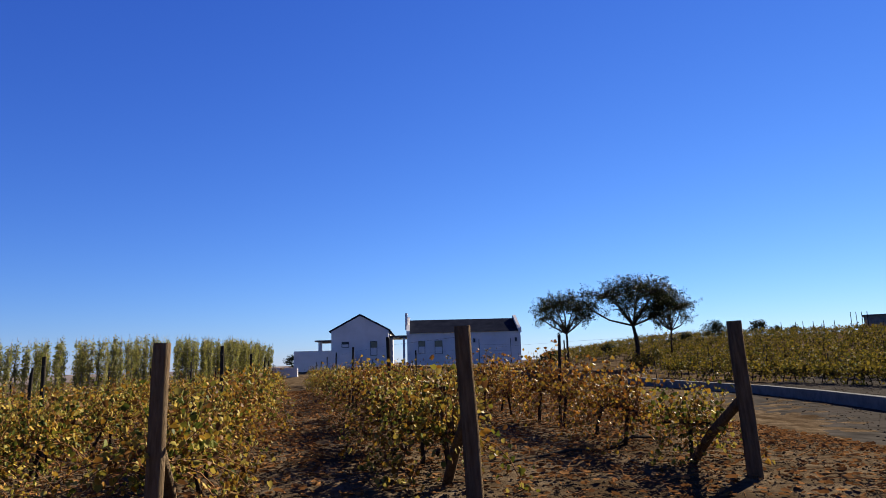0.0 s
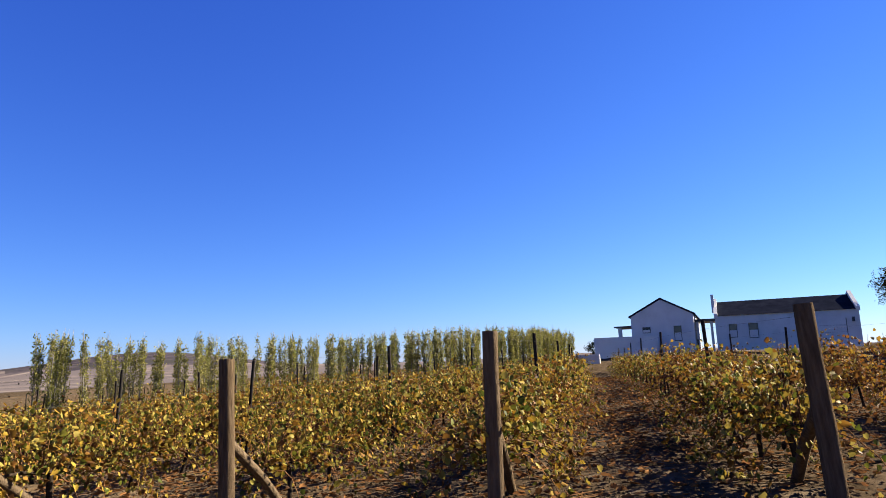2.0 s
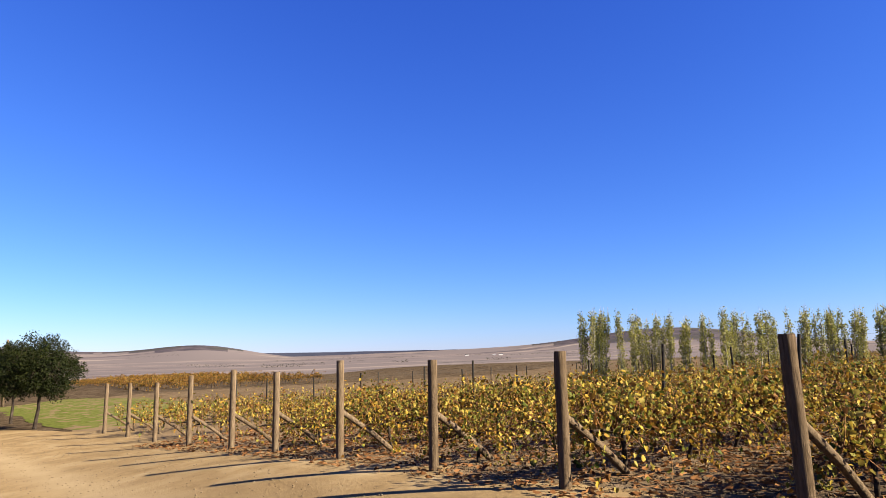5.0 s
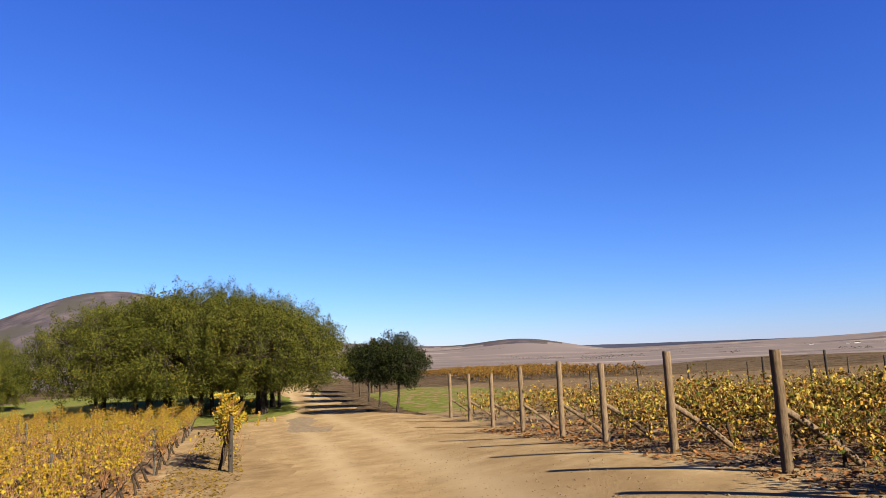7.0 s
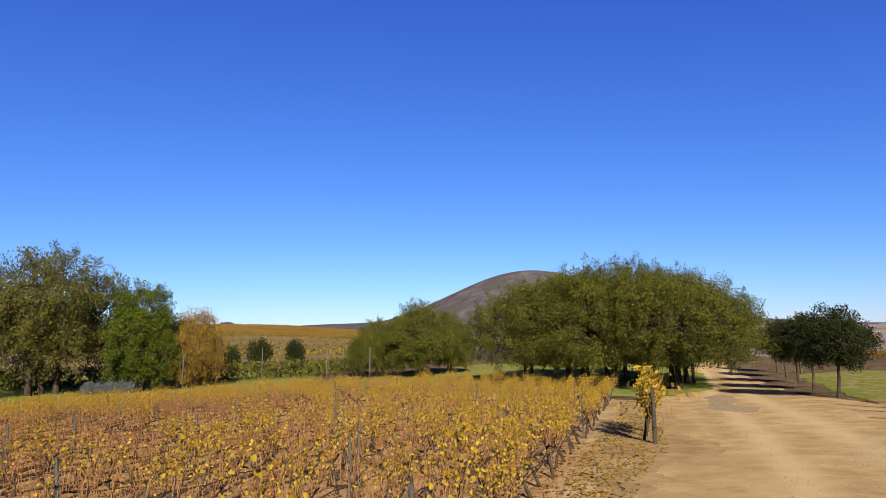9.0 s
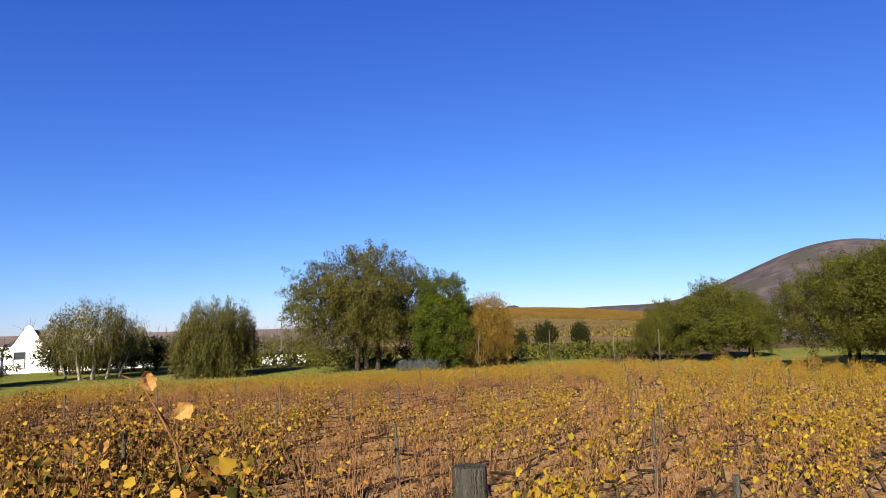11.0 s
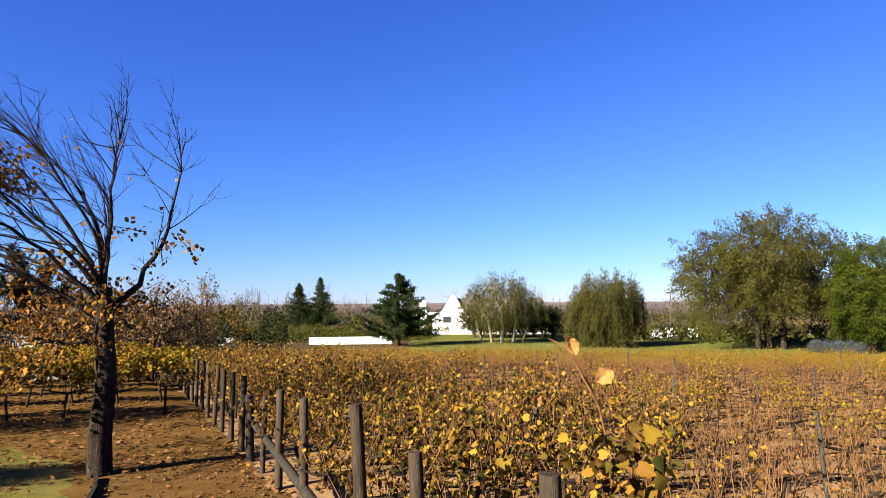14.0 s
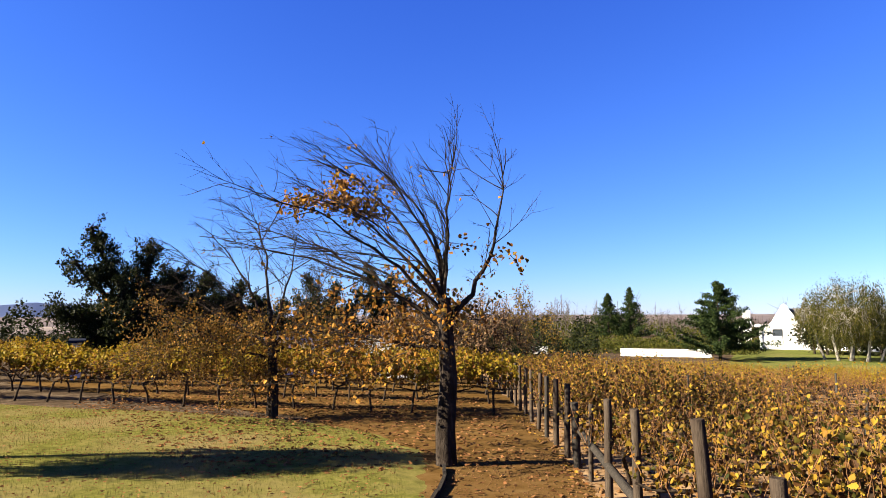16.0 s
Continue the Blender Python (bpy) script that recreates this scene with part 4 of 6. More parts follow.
scatter_on("road_pebbles", M["pebble"], [(5, 3.6), (-3, 3.6), (-14, 1.6), (-26, -0.2), (-30, -7), (-14, -4.6), (-7, -3.2), (0, -1.2), (4, -4)], 6000, (0.006, 0.034), 0.05, "small pale stones scattered over the dirt road", "pebbles", 25)
scatter_on("lawn_blades", M["grass"], [(2.9, -4.4), (4.0, -6.6), (5.8, -9.0), (7.2, -10.3), (11, -10.6), (18, -8.4), (22, -4), (10, -1.5), (4, -2)], 70000, (0.02, 0.06), 0.05, "short dry blades of grass on the lawn", "grass", 26, "blade")
scatter_on("oak_leaf_litter", M["leaf_dry"], [(3.6, -9.0), (6.6, -6.2), (16, -10), (20, -16), (8, -17), (5, -12)], 4500, (0.05, 0.10), 0.06, "rusty oak leaves fallen on the lawn and bare soil", "leaf litter", 27, "leaf")
scatter_on("drifted_leaves", M["leaf_gold"], [(-8, -3.3), (-15, -4.6), (-22, -6.8), (-24, -8.6), (-15, -6.4), (-7, -3.9)], 1700, (0.04, 0.09), 0.06, "drift of yellow leaves along the edge of the road", "leaf litter", 28, "leaf")

scatter_on("lawn_litter", M["leaf_dry"], [(3.6, -5.6), (5.6, -9.0), (7.2, -10.3), (11, -10.6), (18, -8.6), (20, -5), (8, -3)], 5200, (0.015, 0.05), 0.075, "small dry leaf bits scattered over the lawn", "leaf litter", 33, "leaf")
near_path = [(-0.6, -1.4), (4.0, -0.8), (3.6, -5.6), (4.4, -8.2), (4.2, -10.5), (3.3, -9.9), (0.4, -4.7)]
scatter_on("path_litter", M["leaf_dry"], near_path, 1300, (0.03, 0.075), 0.045, "dry leaves scattered over the earth path", "leaf litter", 29, "leaf")
scatter_on("path_crumbs", M["clod_red"], near_path, 9000, (0.006, 0.030), 0.04, "small crumbs of earth on the path", "soil", 30)

# dark strips added in place of the shadow line below the lawn's lip
edge = [Vector(p) for p in ((3.3, -5.57), (3.55, -6.2), (3.85, -7.0), (4.15, -7.7), (4.5, -8.3))]
for a, b in zip(edge, edge[1:]):
    k = thing("lawn_edging", a.x, a.y, gz(*a), math.degrees(math.atan2(b.y - a.y, b.x - a.x)), "dark strip standing in for the lawn edge's shadow line", "edging", "lawn edging")
    part("board", boxes((-0.02, (b - a).length, -0.022, 0.022, -0.1, 0.085)), M["wood_dark"], k)

# ---- vineyards ----
north_kinds = [vine_shapes(40 + i, 1.06, 1.3, 10, 500, 0.053, 0.6, 0.0, falling=14) for i in range(6)]
orange_kinds = [vine_shapes(50 + i, 1.20, 1.3, 11, 420, 0.054, 0.6, 0.1, falling=13) for i in range(4)]
south_kinds = [vine_shapes(60 + i, 1.02, 0.26, 12, 40, 0.034, 0.52, 0.2, tips=2.5, thin=0.85) for i in range(6)]
gold_kinds = [vine_shapes(90 + i, 1.16, 0.5, 11, 110, 0.036, 0.5, 0.4, tips=66, thin=0.85) for i in range(3)]
end_kinds = [vine_shapes(80 + i, 1.20, 0.8, 13, 360, 0.050, 0.5, 0.05, tips=2) for i in range(4)]

rng = np.random.default_rng(11)
north_near, north_far = [], []
for p in range(-1, 12):
    start = north_start(p)
    far_end = 38 if p < 3 else 24 - 0.2 * p if p < 9 else 45
    s = 0.9
    while s < far_end:
        pos = start + ROW_DIR * s + Vector(rng.normal(size=2) * 0.07)
        row = (pos.x, pos.y, gz(pos.x, pos.y) + 0.02, radians(ROW_AZ) + rng.normal() * 0.1 + (math.pi if rng.uniform() < 0.5 else 0), rng.uniform(0.85, 1.12), 6 + int(rng.integers(4)) if rng.uniform() < {-1: 0.75, 0: 0.4, 1: 0.1}.get(p, 0) else int(rng.integers(6)))
        near = pos.length < 15
        if rng.uniform() > 0.05:
            (north_near if near else north_far).append(row)
        s += rng.uniform(0.95, 1.25)
south_near, south_far = [], []
for k in range(34):
    start = EAST_LINE0 + EAST_LINE * (-7.9 + 1.04 * k)
    s = 0.5
    while s < 60:
        pos = start + SOUTH_DIR * s + Vector(rng.normal(size=2) * 0.03)
        s += rng.uniform(0.85, 1.15)
        if not inside(np.array(pos.x), np.array(pos.y - 0.5), south_poly):
            continue
        bearing = math.degrees(math.atan2(-pos.x, pos.y + 0.33)) % 360
        if pos.length < (3.4 if bearing > 176 else 2.4):
            continue
        golden = rng.uniform() < max(1 - smooth(112, 150, bearing), 0.2 * (1 - smooth(156, 172, bearing))) or rng.uniform() < 0.75 * smooth(16, 30, -pos.y)
        leafy = rng.uniform() < smooth(158, 170, bearing) * (1 - 0.88 * smooth(3.5, 8, s))
        row = (pos.x, pos.y, gz(pos.x, pos.y) + 0.02, radians(SOUTH_AZ) + rng.normal() * 0.1, rng.uniform(0.85, 1.1), 10 + int(rng.integers(3)) if golden else 6 + int(rng.integers(4)) if leafy else int(rng.integers(6)))
        if rng.uniform() > 0.06:
            (south_near if pos.length < 11 else south_far).append(row)
north_things = [vine_thing(k, "leaf_autumn", "bushy grapevine in orange and green autumn leaf on dark soil", "northern vine rows") for k in north_kinds] + \
               [vine_thing(k, "leaf_orange", "thin grapevine in rusty orange autumn leaf on dark soil", "northern vine rows") for k in orange_kinds]
south_things = [vine_thing(k, "leaf_south", "half-bare grapevine with yellow leaves at its shoot tips", "southern vine rows") for k in south_kinds] + \
               [vine_thing(k, "leaf_mixed", "leafy yellow grapevine at the edge of the southern rows", "southern vine rows") for k in end_kinds] + \
               [vine_thing(k, "leaf_goldvine", "golden leafy grapevine beside the dirt road", "southern vine rows") for k in gold_kinds]
for protos, rows in ((north_things, north_near), (south_things, south_near)):
    seen_kind = set()
    for x, y, z, a, s, kind in rows:
        m = pose(x, y, z, 0, 0, math.degrees(a))
        if kind in seen_kind:
            ob = copy_thing(protos[kind], m)
        else:
            ob = protos[kind]
            seen_kind.add(kind)
        ob.matrix_basis = m @ Matrix.Diagonal((s, s, s, 1))
    for kind, ob in enumerate(protos):
        if kind not in seen_kind:
            for c in list(ob.children_recursive) + [ob]:
                bpy.data.objects.remove(c)
north_far_kinds = [vine_shapes(40 + i, 1.06, 1.2, 7, 170, 0.092, 0.6, 0.0, "oval", falling=8) for i in range(6)] + [vine_shapes(50 + i, 1.10, 1.3, 7, 130, 0.092, 0.6, 0.1, "oval", falling=7) for i in range(4)]
join_vines("northern_vines", north_far_kinds, north_far, "leaf_autumn", "rows of autumn vines reaching away over the slope")
all_south = south_kinds + end_kinds + gold_kinds
join_vines("southern_vines", all_south, [r for r in south_far if r[5] < 6], "leaf_south", "rows of half-bare brown vines reaching to the lawn")
join_vines("mottled_vines", all_south, [r for r in south_far if 6 <= r[5] < 10], "leaf_mixed", "leafy vines at the eastern ends of the rows")
join_vines("golden_vines", all_south, [r for r in south_far if r[5] >= 10], "leaf_goldvine", "rows of golden vines reaching to the lawn")


def round_post(name, h, r, mat, label, brace=None, group="", split_top=False):
    t = thing(name, 0, 0, 0, 0, label, "post", group)
    sh = Shape()
    rg = np.random.default_rng(int(h * 1000 + r * 999))
    sh.tube([(0, 0, -0.25), (0.004, 0, h * 0.4), (-0.004, 0.003, h * 0.8), (0, 0, h - 0.005), (0, 0, h)], [r * 1.04, r * 1.03, r, r * 0.99, r * 0.95], 12)
    sh.ob("post", M[mat], t, flat=False)
    if brace:  # (dx, dy, height where it meets the post)
        b = Shape()
        b.tube([(brace[0], brace[1], -0.1), (brace[0] * 0.5, brace[1] * 0.5, brace[2] * 0.5), (0, 0, brace[2])], [r * 0.72, r * 0.7, r * 0.7], 8)
        b.ob("brace", M[mat], t, "slanting timber strut", flat=False)
    return t


# end posts of the northern rows, each with a strut that runs back along its row
TOP_Z = {-1: 2.09, 0: 2.06, 1: 1.95, 2: 1.81, 3: 1.70, 4: 1.61, 5: 1.60, 6: 1.385, 7: 1.40, 8: 1.22, 9: 0.96, 10: 0.86}
LEAN = {-1: (-2.2, 0), 0: (-2.6, 0), 1: (0.6, 0), 2: (-1.2, 0)}
for p in range(-1, 12):
    q = north_start(p)
    proto = round_post("trellis_end_post", TOP_Z[p] - gz(q.x, q.y) if p in TOP_Z else 1.75, 0.062 if p > 0 else 0.07, "wood", "weathered round timber end post with a slanting strut", (ROW_DIR.x * 1.15, ROW_DIR.y * 1.15, 0.78), "northern end posts")
    lx, ly = LEAN.get(p, (rng.normal() * 0.8, rng.normal() * 0.8))
    proto.matrix_basis = pose(q.x, q.y, gz(q.x, q.y), 0, lx, 0)
inner = round_post("trellis_line_post", 1.52, 0.025, "wood_dark", "thin dark timber trellis post between the vines", None, "northern line posts")
first = True
for p in range(-1, 12):
    for i in range(1, 7):
        s = 4.6 + (i - 1) * 6.2 + rng.normal() * 0.2
        if s > (38 if p < 3 else 24 - 0.2 * p if p < 9 else 45):
            continue
        q = north_start(p) + ROW_DIR * s
        m = pose(q.x, q.y, gz(q.x, q.y), rng.normal() * 1.5, rng.normal() * 1.5, rng.uniform(0, 360))
        ob = inner if first else copy_thing(inner, m)
        ob.matrix_basis = m
        first = False
for p in range(-1, 12):
    a = north_start(p)
    w = thing("trellis_wires", a.x, a.y, gz(a.x, a.y), 0, "thin galvanised wires strung along the vine row", "wire", "northern wires")
    for hgt in (0.6, 1.0, 1.4):
        sh = Shape()
        pts = [(ROW_DIR.x * s, ROW_DIR.y * s, gz(a.x + ROW_DIR.x * s, a.y + ROW_DIR.y * s) - gz(a.x, a.y) + hgt) for s in (0, 4, 10, 20)]
        sh.tube(pts, [0.0012] * 4, 4)
        sh.ob("wire", M["wire"], w)

hose = thing("irrigation_hose", 0, 0, 0, 0, "black irrigation hose lying in loose bends on the soil", "hose")
sh = Shape()
pts = []
for az, d in ((-13.0, 7.6), (-15.3, 7.9), (-18.5, 8.3), (-21.0, 8.6), (-23.5, 9.3), (-25.9, 9.9), (-27.6, 10.7), (-29.0, 11.6)):
    x, y = at(az, d)
    pts.append((x, y, gz(x, y) + 0.07 + 0.05 * math.sin(az)))
sh.tube(pts, [0.02] * 8, 7)
sh.ob("pipe", M["wood_dark"], hose, flat=False)

# the east end of the southern rows
EAST_POSTS = [(6.66, 1.2, 0.048, "wood_old"), (5.31, 1.05, 0.045, "wood_old"), (4.35, 1.25, 0.05, "wood_old"), (2.62, 1.14, 0.045, "wood_old"), (1.50, 1.13, 0.045, "wood_old"), (0.60, 0.98, 0.032, "wood_old"), (-0.22, 0.92, 0.055, "wood_dark"),
              (-0.95, 1.12, 0.045, "wood_old"), (-1.9, 1.12, 0.045, "wood_old"), (-2.9, 1.1, 0.04, "wood_dark"), (-3.9, 1.1, 0.04, "wood_old")] + [(-4.9 - i, 1.1, 0.04, "wood_old") for i in range(10)]
for s, h, r, mt in EAST_POSTS:
    q = EAST_LINE0 - EAST_LINE * s
    o = round_post("row_end_post", h, r, mt, "short grey timber post at the end of a vine row", None, "southern end posts")
    o.matrix_basis = pose(q.x, q.y, gz(q.x, q.y), rng.normal() * 1.2, 4.0 if s == 4.35 else rng.normal() * 1.2, 0)
rail = thing("brace_rail", *EAST_LINE0, gz(*EAST_LINE0), 0, "long round timber rail slanting down along the end posts", "rail")
sh = Shape()
q = -EAST_LINE * 4.6
sh.tube([(0, 0, 0.55), (q.x * 0.5 + 0.02, q.y * 0.5, 0.33 + 0.06), (q.x, q.y, gz(EAST_LINE0.x + q.x, EAST_LINE0.y + q.y) - gz(*EAST_LINE0) + 0.02)], [0.045, 0.05, 0.05], 9)
sh.ob("log", M["wood_dark"], rail, flat=False)
x, y = -0.705, -1.563
strainer = round_post("strainer_post", 1.505 - gz(x, y), 0.0315, "wood_grey", "thick grey timber strainer post with a sawn flat top", None)
strainer.matrix_basis = pose(x, y, gz(x, y), 1, -1, 0)
x, y = -15.6, -5.06
o = round_post("row_end_post", 1.3, 0.05, "wood_dark", "dark leaning timber post at the end of a short vine row", None, "southern end posts")
o.matrix_basis = pose(x, y, gz(x, y), 0, 0, 0)
lone = vine_thing(vine_shapes(99, 1.25, 0.45, 12, 300, 0.048, 0.4, 0.0, falling=3, tips=90), "leaf_goldvine", "golden leafy grapevine standing alone beside a leaning post", "southern vine rows")
for az, d in ((107.7, 16.8), (107.5, 17.8), (107.4, 18.8)):
    x, y = at(az, d)
    m = pose(x, y, gz(x, y), 0, 0, SOUTH_AZ)
    (lone if d < 17 else copy_thing(lone, m)).matrix_basis = m @ Matrix.Scale(1.35, 4)
for k in range(0, 34):
    start = EAST_LINE0 + EAST_LINE * (-7.9 + 1.04 * k)
    inside_row = [s for s in np.arange(0.4, 60, 1.5) if inside(np.array((start + SOUTH_DIR * s).x), np.array((start + SOUTH_DIR * s).y - 0.4), south_poly) and (start + SOUTH_DIR * s).length > 3.2]
    if len(inside_row) < 3:
        continue
    q = start + SOUTH_DIR * inside_row[0]
    dl = thing("drip_line", q.x, q.y, gz(*q), 0, "thin black drip line tied along a low vine row", "hose", "southern drip lines")
    pts = []
    for s in np.arange(inside_row[0], inside_row[-1], 0.75):
        p = start + SOUTH_DIR * s
        pts.append((p.x - q.x, p.y - q.y, gz(*p) - gz(*q) + 0.47 + 0.025 * math.sin(s * 4.2)))
    sh = Shape()
    sh.tube(pts, [0.011] * len(pts), 4)
    sh.ob("pipe", M["stem"], dl)
steel = round_post("row_line_post", 1.1, 0.022, "wood_grey", "slim pale post standing among the low vines", None, "southern line posts")
first = True
for k in range(0, 28):
    start = EAST_LINE0 + EAST_LINE * (-7.9 + 1.04 * k)
    for i in range(5):
        if (i + k) % 2:
            continue
        q = start + SOUTH_DIR * (3.0 + i * 6.5 + (k % 3) * 1.9)
        if not inside(np.array(q.x), np.array(q.y), south_poly) or q.length < 2.5:
            continue
        m = pose(q.x, q.y, gz(q.x, q.y), rng.normal() * 2, rng.normal() * 2, 0)
        ob = steel if first else copy_thing(steel, m)
        ob.matrix_basis = m
        first = False

# the vine block behind the eastern lawn
east_kinds = [vine_shapes(120 + i, 1.45, 0.9, 8, 110, 0.08, 0.55, 0.1, tips=230) for i in range(4)]
east_things = [vine_thing(k, "leaf_south", "yellow-leaved grapevine in a row behind the lawn", "eastern vine rows") for k in east_kinds]
n_e = 0
for row in range(5):
    for i in range(27):
        x, y = 6.4 + i * 0.89 + row * 1.1, -13.95 + i * 0.324 - row * 2.07
        m = pose(x, y, gz(x, y), 0, 0, 110 + rng.normal() * 6)
        ob = east_things[n_e] if n_e < 4 else copy_thing(east_things[int(rng.integers(4))], m)
        ob.matrix_basis = m @ Matrix.Diagonal((1, 1, rng.uniform(0.84, 1.0), 1))
        n_e += 1

# the vine nearest to the camera, with one long shoot
hero_shapes = vine_shapes(301, 1.30, 0.45, 12, 240, 0.046, 0.25, 0.1, tips=2)
hero = vine_thing(hero_shapes, "leaf_mixed", "leafy green and yellow grapevine with a long bare shoot", "southern vine rows")
hero.matrix_basis = pose(-0.45, -2.80, gz(-0.45, -2.80), 0, 0, SOUTH_AZ)
back_to = hero.matrix_basis.inverted()
sh = Shape()
line = [Vector(p) for p in ((-0.40, -2.80, 0.9), (-0.47, -2.83, 1.20), (-0.43, -2.85, 1.40), (-0.37, -2.86, 1.52), (-0.325, -2.86, 1.60), (-0.27, -2.86, 1.625))]
sh.tube([back_to @ p for p in line], [0.0042, 0.004, 0.0036, 0.003, 0.0026, 0.002], 6)
sh.tube([back_to @ Vector(p) for p in ((-0.37, -2.86, 1.52), (-0.41, -2.87, 1.46), (-0.43, -2.88, 1.40))], [0.003, 0.003, 0.002], 4)
sh.ob("shoot", M["cane"], hero, flat=False)
rg = np.random.default_rng(5)
spread = np.array([(-0.48 + rg.normal() * 0.09, -2.76 + rg.normal() * 0.10, 0.86 + 0.48 * rg.uniform(0, 1)) for _ in range(180)])
near_leaves = np.array([tuple(back_to @ Vector(p)) for p in spread])
foliage(near_leaves[:140], 0.054 * rg.uniform(0.6, 1.2, 140), rg, "lobed", 0.5).ob("green_leaves", M["leaf_mixed"], hero, "dark green leaves near the tip")["kind"] = "stuff"
foliage(near_leaves[140:], 0.036 * rg.uniform(0.6, 1.2, 40), rg, "lobed", 0.5).ob("yellow_leaves", M["leaf_goldvine"], hero, "pale yellow leaves near the tip")["kind"] = "stuff"
for p, s, spin in (((-0.345, -2.86, 1.60), 0.062, (10, 18, 15)), ((-0.465, -2.885, 1.50), 0.07, (-8, -55, -20)), ((-0.22, -2.84, 1.42), 0.045, (5, -20, 30))):
    curl = bmesh.new()
    ring = []
    for i in range(7):
        a, row = -1.0 + i / 3.0, []
        w = (1 - abs(a) ** 2.2) * 0.42 * (1.15 if i % 2 else 0.85)
        for k in (-1.0, -0.5, 0.0, 0.5, 1.0):
            row.append(curl.verts.new((w * k * s, 0.25 * s * (abs(k) * 0.6 + 0.5 * a * a) + 0.03 * s * rg.normal(), a * s * 0.55)))
        ring.append(row)
    for r0, r1 in zip(ring, ring[1:]):
        for k in range(4):
            curl.faces.new((r0[k], r0[k + 1], r1[k + 1], r1[k]))
    curl.transform(back_to @ pose(*p, *spin))
    part("leaf", curl, M["leaf_tan"], hero, "single dry curled leaf")

# ---- trees along the dirt road and lawns ----
DOME = [(0, 0, 4.1, 3.7, 3.7, 2.2), (2.2, 0.6, 3.2, 2.5, 2.5, 2.2), (-2.2, -0.5, 3.2, 2.5, 2.5, 2.2), (0.3, 2.3, 3.1, 2.5, 2.5, 2.2), (-0.4, -2.3, 3.1, 2.5, 2.5, 2.1)]
shade = crown_tree("shade_tree", 5, "wide leafy tree with a dense olive dome crown beside the road", "leaf_olive", DOME, [(0, 0, 0.15, 1.9), (0.5, 0.3, 0.11, 1.8), (-0.5, 0.2, 0.12, 1.8)], 520, 150, 0.10, (0.85, 0.25), (0.12, -0.1, 0.1), floor=1.55, inner=0.62)
put(shade, 104.9, 40.5, 0, 1.08, 5.0)
for az, d, turn, s, el in ((109.4, 42.0, 80, 1.1, 5.7), (113.4, 43.0, 150, 1.02, 5.0), (116.6, 45, 220, 0.9, 4.4), (103.8, 47, 30, 0.98, 4.5), (107.2, 50, 310, 1.12, 5.4), (111.8, 51, 190, 1.08, 5.3)):
    again(shade, az, d, turn, s, el)
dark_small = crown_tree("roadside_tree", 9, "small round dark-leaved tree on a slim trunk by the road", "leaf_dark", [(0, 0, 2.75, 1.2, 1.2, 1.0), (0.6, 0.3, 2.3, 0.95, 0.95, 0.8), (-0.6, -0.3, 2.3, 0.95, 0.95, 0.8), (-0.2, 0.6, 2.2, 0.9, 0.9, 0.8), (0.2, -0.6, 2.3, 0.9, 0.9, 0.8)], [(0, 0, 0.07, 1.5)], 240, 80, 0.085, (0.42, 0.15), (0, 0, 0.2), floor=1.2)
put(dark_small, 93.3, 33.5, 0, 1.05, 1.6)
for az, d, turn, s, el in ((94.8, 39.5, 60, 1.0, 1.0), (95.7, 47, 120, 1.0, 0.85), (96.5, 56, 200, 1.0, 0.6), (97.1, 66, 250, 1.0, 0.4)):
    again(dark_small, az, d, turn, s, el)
big_willow = crown_tree("weeping_willow", 21, "large wind-tossed willow with thin grey-green hanging foliage", "leaf_willow",
    [(0, 0, 7.2, 4.6, 4.6, 2.9), (3.9, -0.6, 5.9, 2.9, 2.9, 2.4), (-3.9, 0.6, 5.9, 2.9, 2.9, 2.4), (1.2, 3.4, 6.0, 2.8, 2.8, 2.3), (-1.2, -3.4, 6.0, 2.8, 2.8, 2.3), (-4.2, 1.2, 3.4, 2.2, 2.2, 1.7), (3.8, 0.8, 3.4, 2.3, 2.3, 1.8), (0.2, -2.4, 4.0, 2.4, 2.4, 1.9), (-0.4, 2.2, 3.8, 2.4, 2.4, 1.9)], [(0, 0, 0.26, 3.2), (0.9, 0.4, 0.2, 3.0), (-0.8, 0.5, 0.2, 2.8)], 800, 110, 0.15, (1.2, 0.30), (0.2, -0.05, 0.05), hang=0.25, droop=0.6, floor=1.4, inner=0.5)
put(big_willow, 155.8, 58, 0, 1.08, 6.8)
put(crown_tree("round_green_tree", 22, "dense bright green tree beside the willow", "leaf_green", [(0, 0, 5.0, 2.0, 2.0, 2.2), (0.9, 0.5, 3.6, 1.9, 1.9, 1.9), (-0.9, -0.5, 3.5, 1.9, 1.9, 1.9), (0.1, -0.9, 2.4, 1.9, 1.9, 1.6), (-0.2, 0.9, 2.4, 1.9, 1.9, 1.6)], [(0, 0, 0.18, 1.6)], 420, 110, 0.13, (0.7, 0.26), floor=0.7), 149.0, 55, 0, 1.0, 4.3)
put(crown_tree("yellowing_willow", 23, "small golden-brown willow losing its leaves", "leaf_gold", [(0, 0, 3.6, 2.3, 2.3, 1.9), (1.3, 0.4, 2.6, 1.8, 1.8, 1.7), (-1.3, -0.4, 2.5, 1.8, 1.8, 1.7)], [(0, 0, 0.12, 1.6), (0.4, 0.2, 0.09, 1.6)], 460, 60, 0.17, (0.9, 0.24), hang=0.5, form="lance", droop=0.8, floor=0.7), 145.2, 57, 0, 1.0, 2.4)
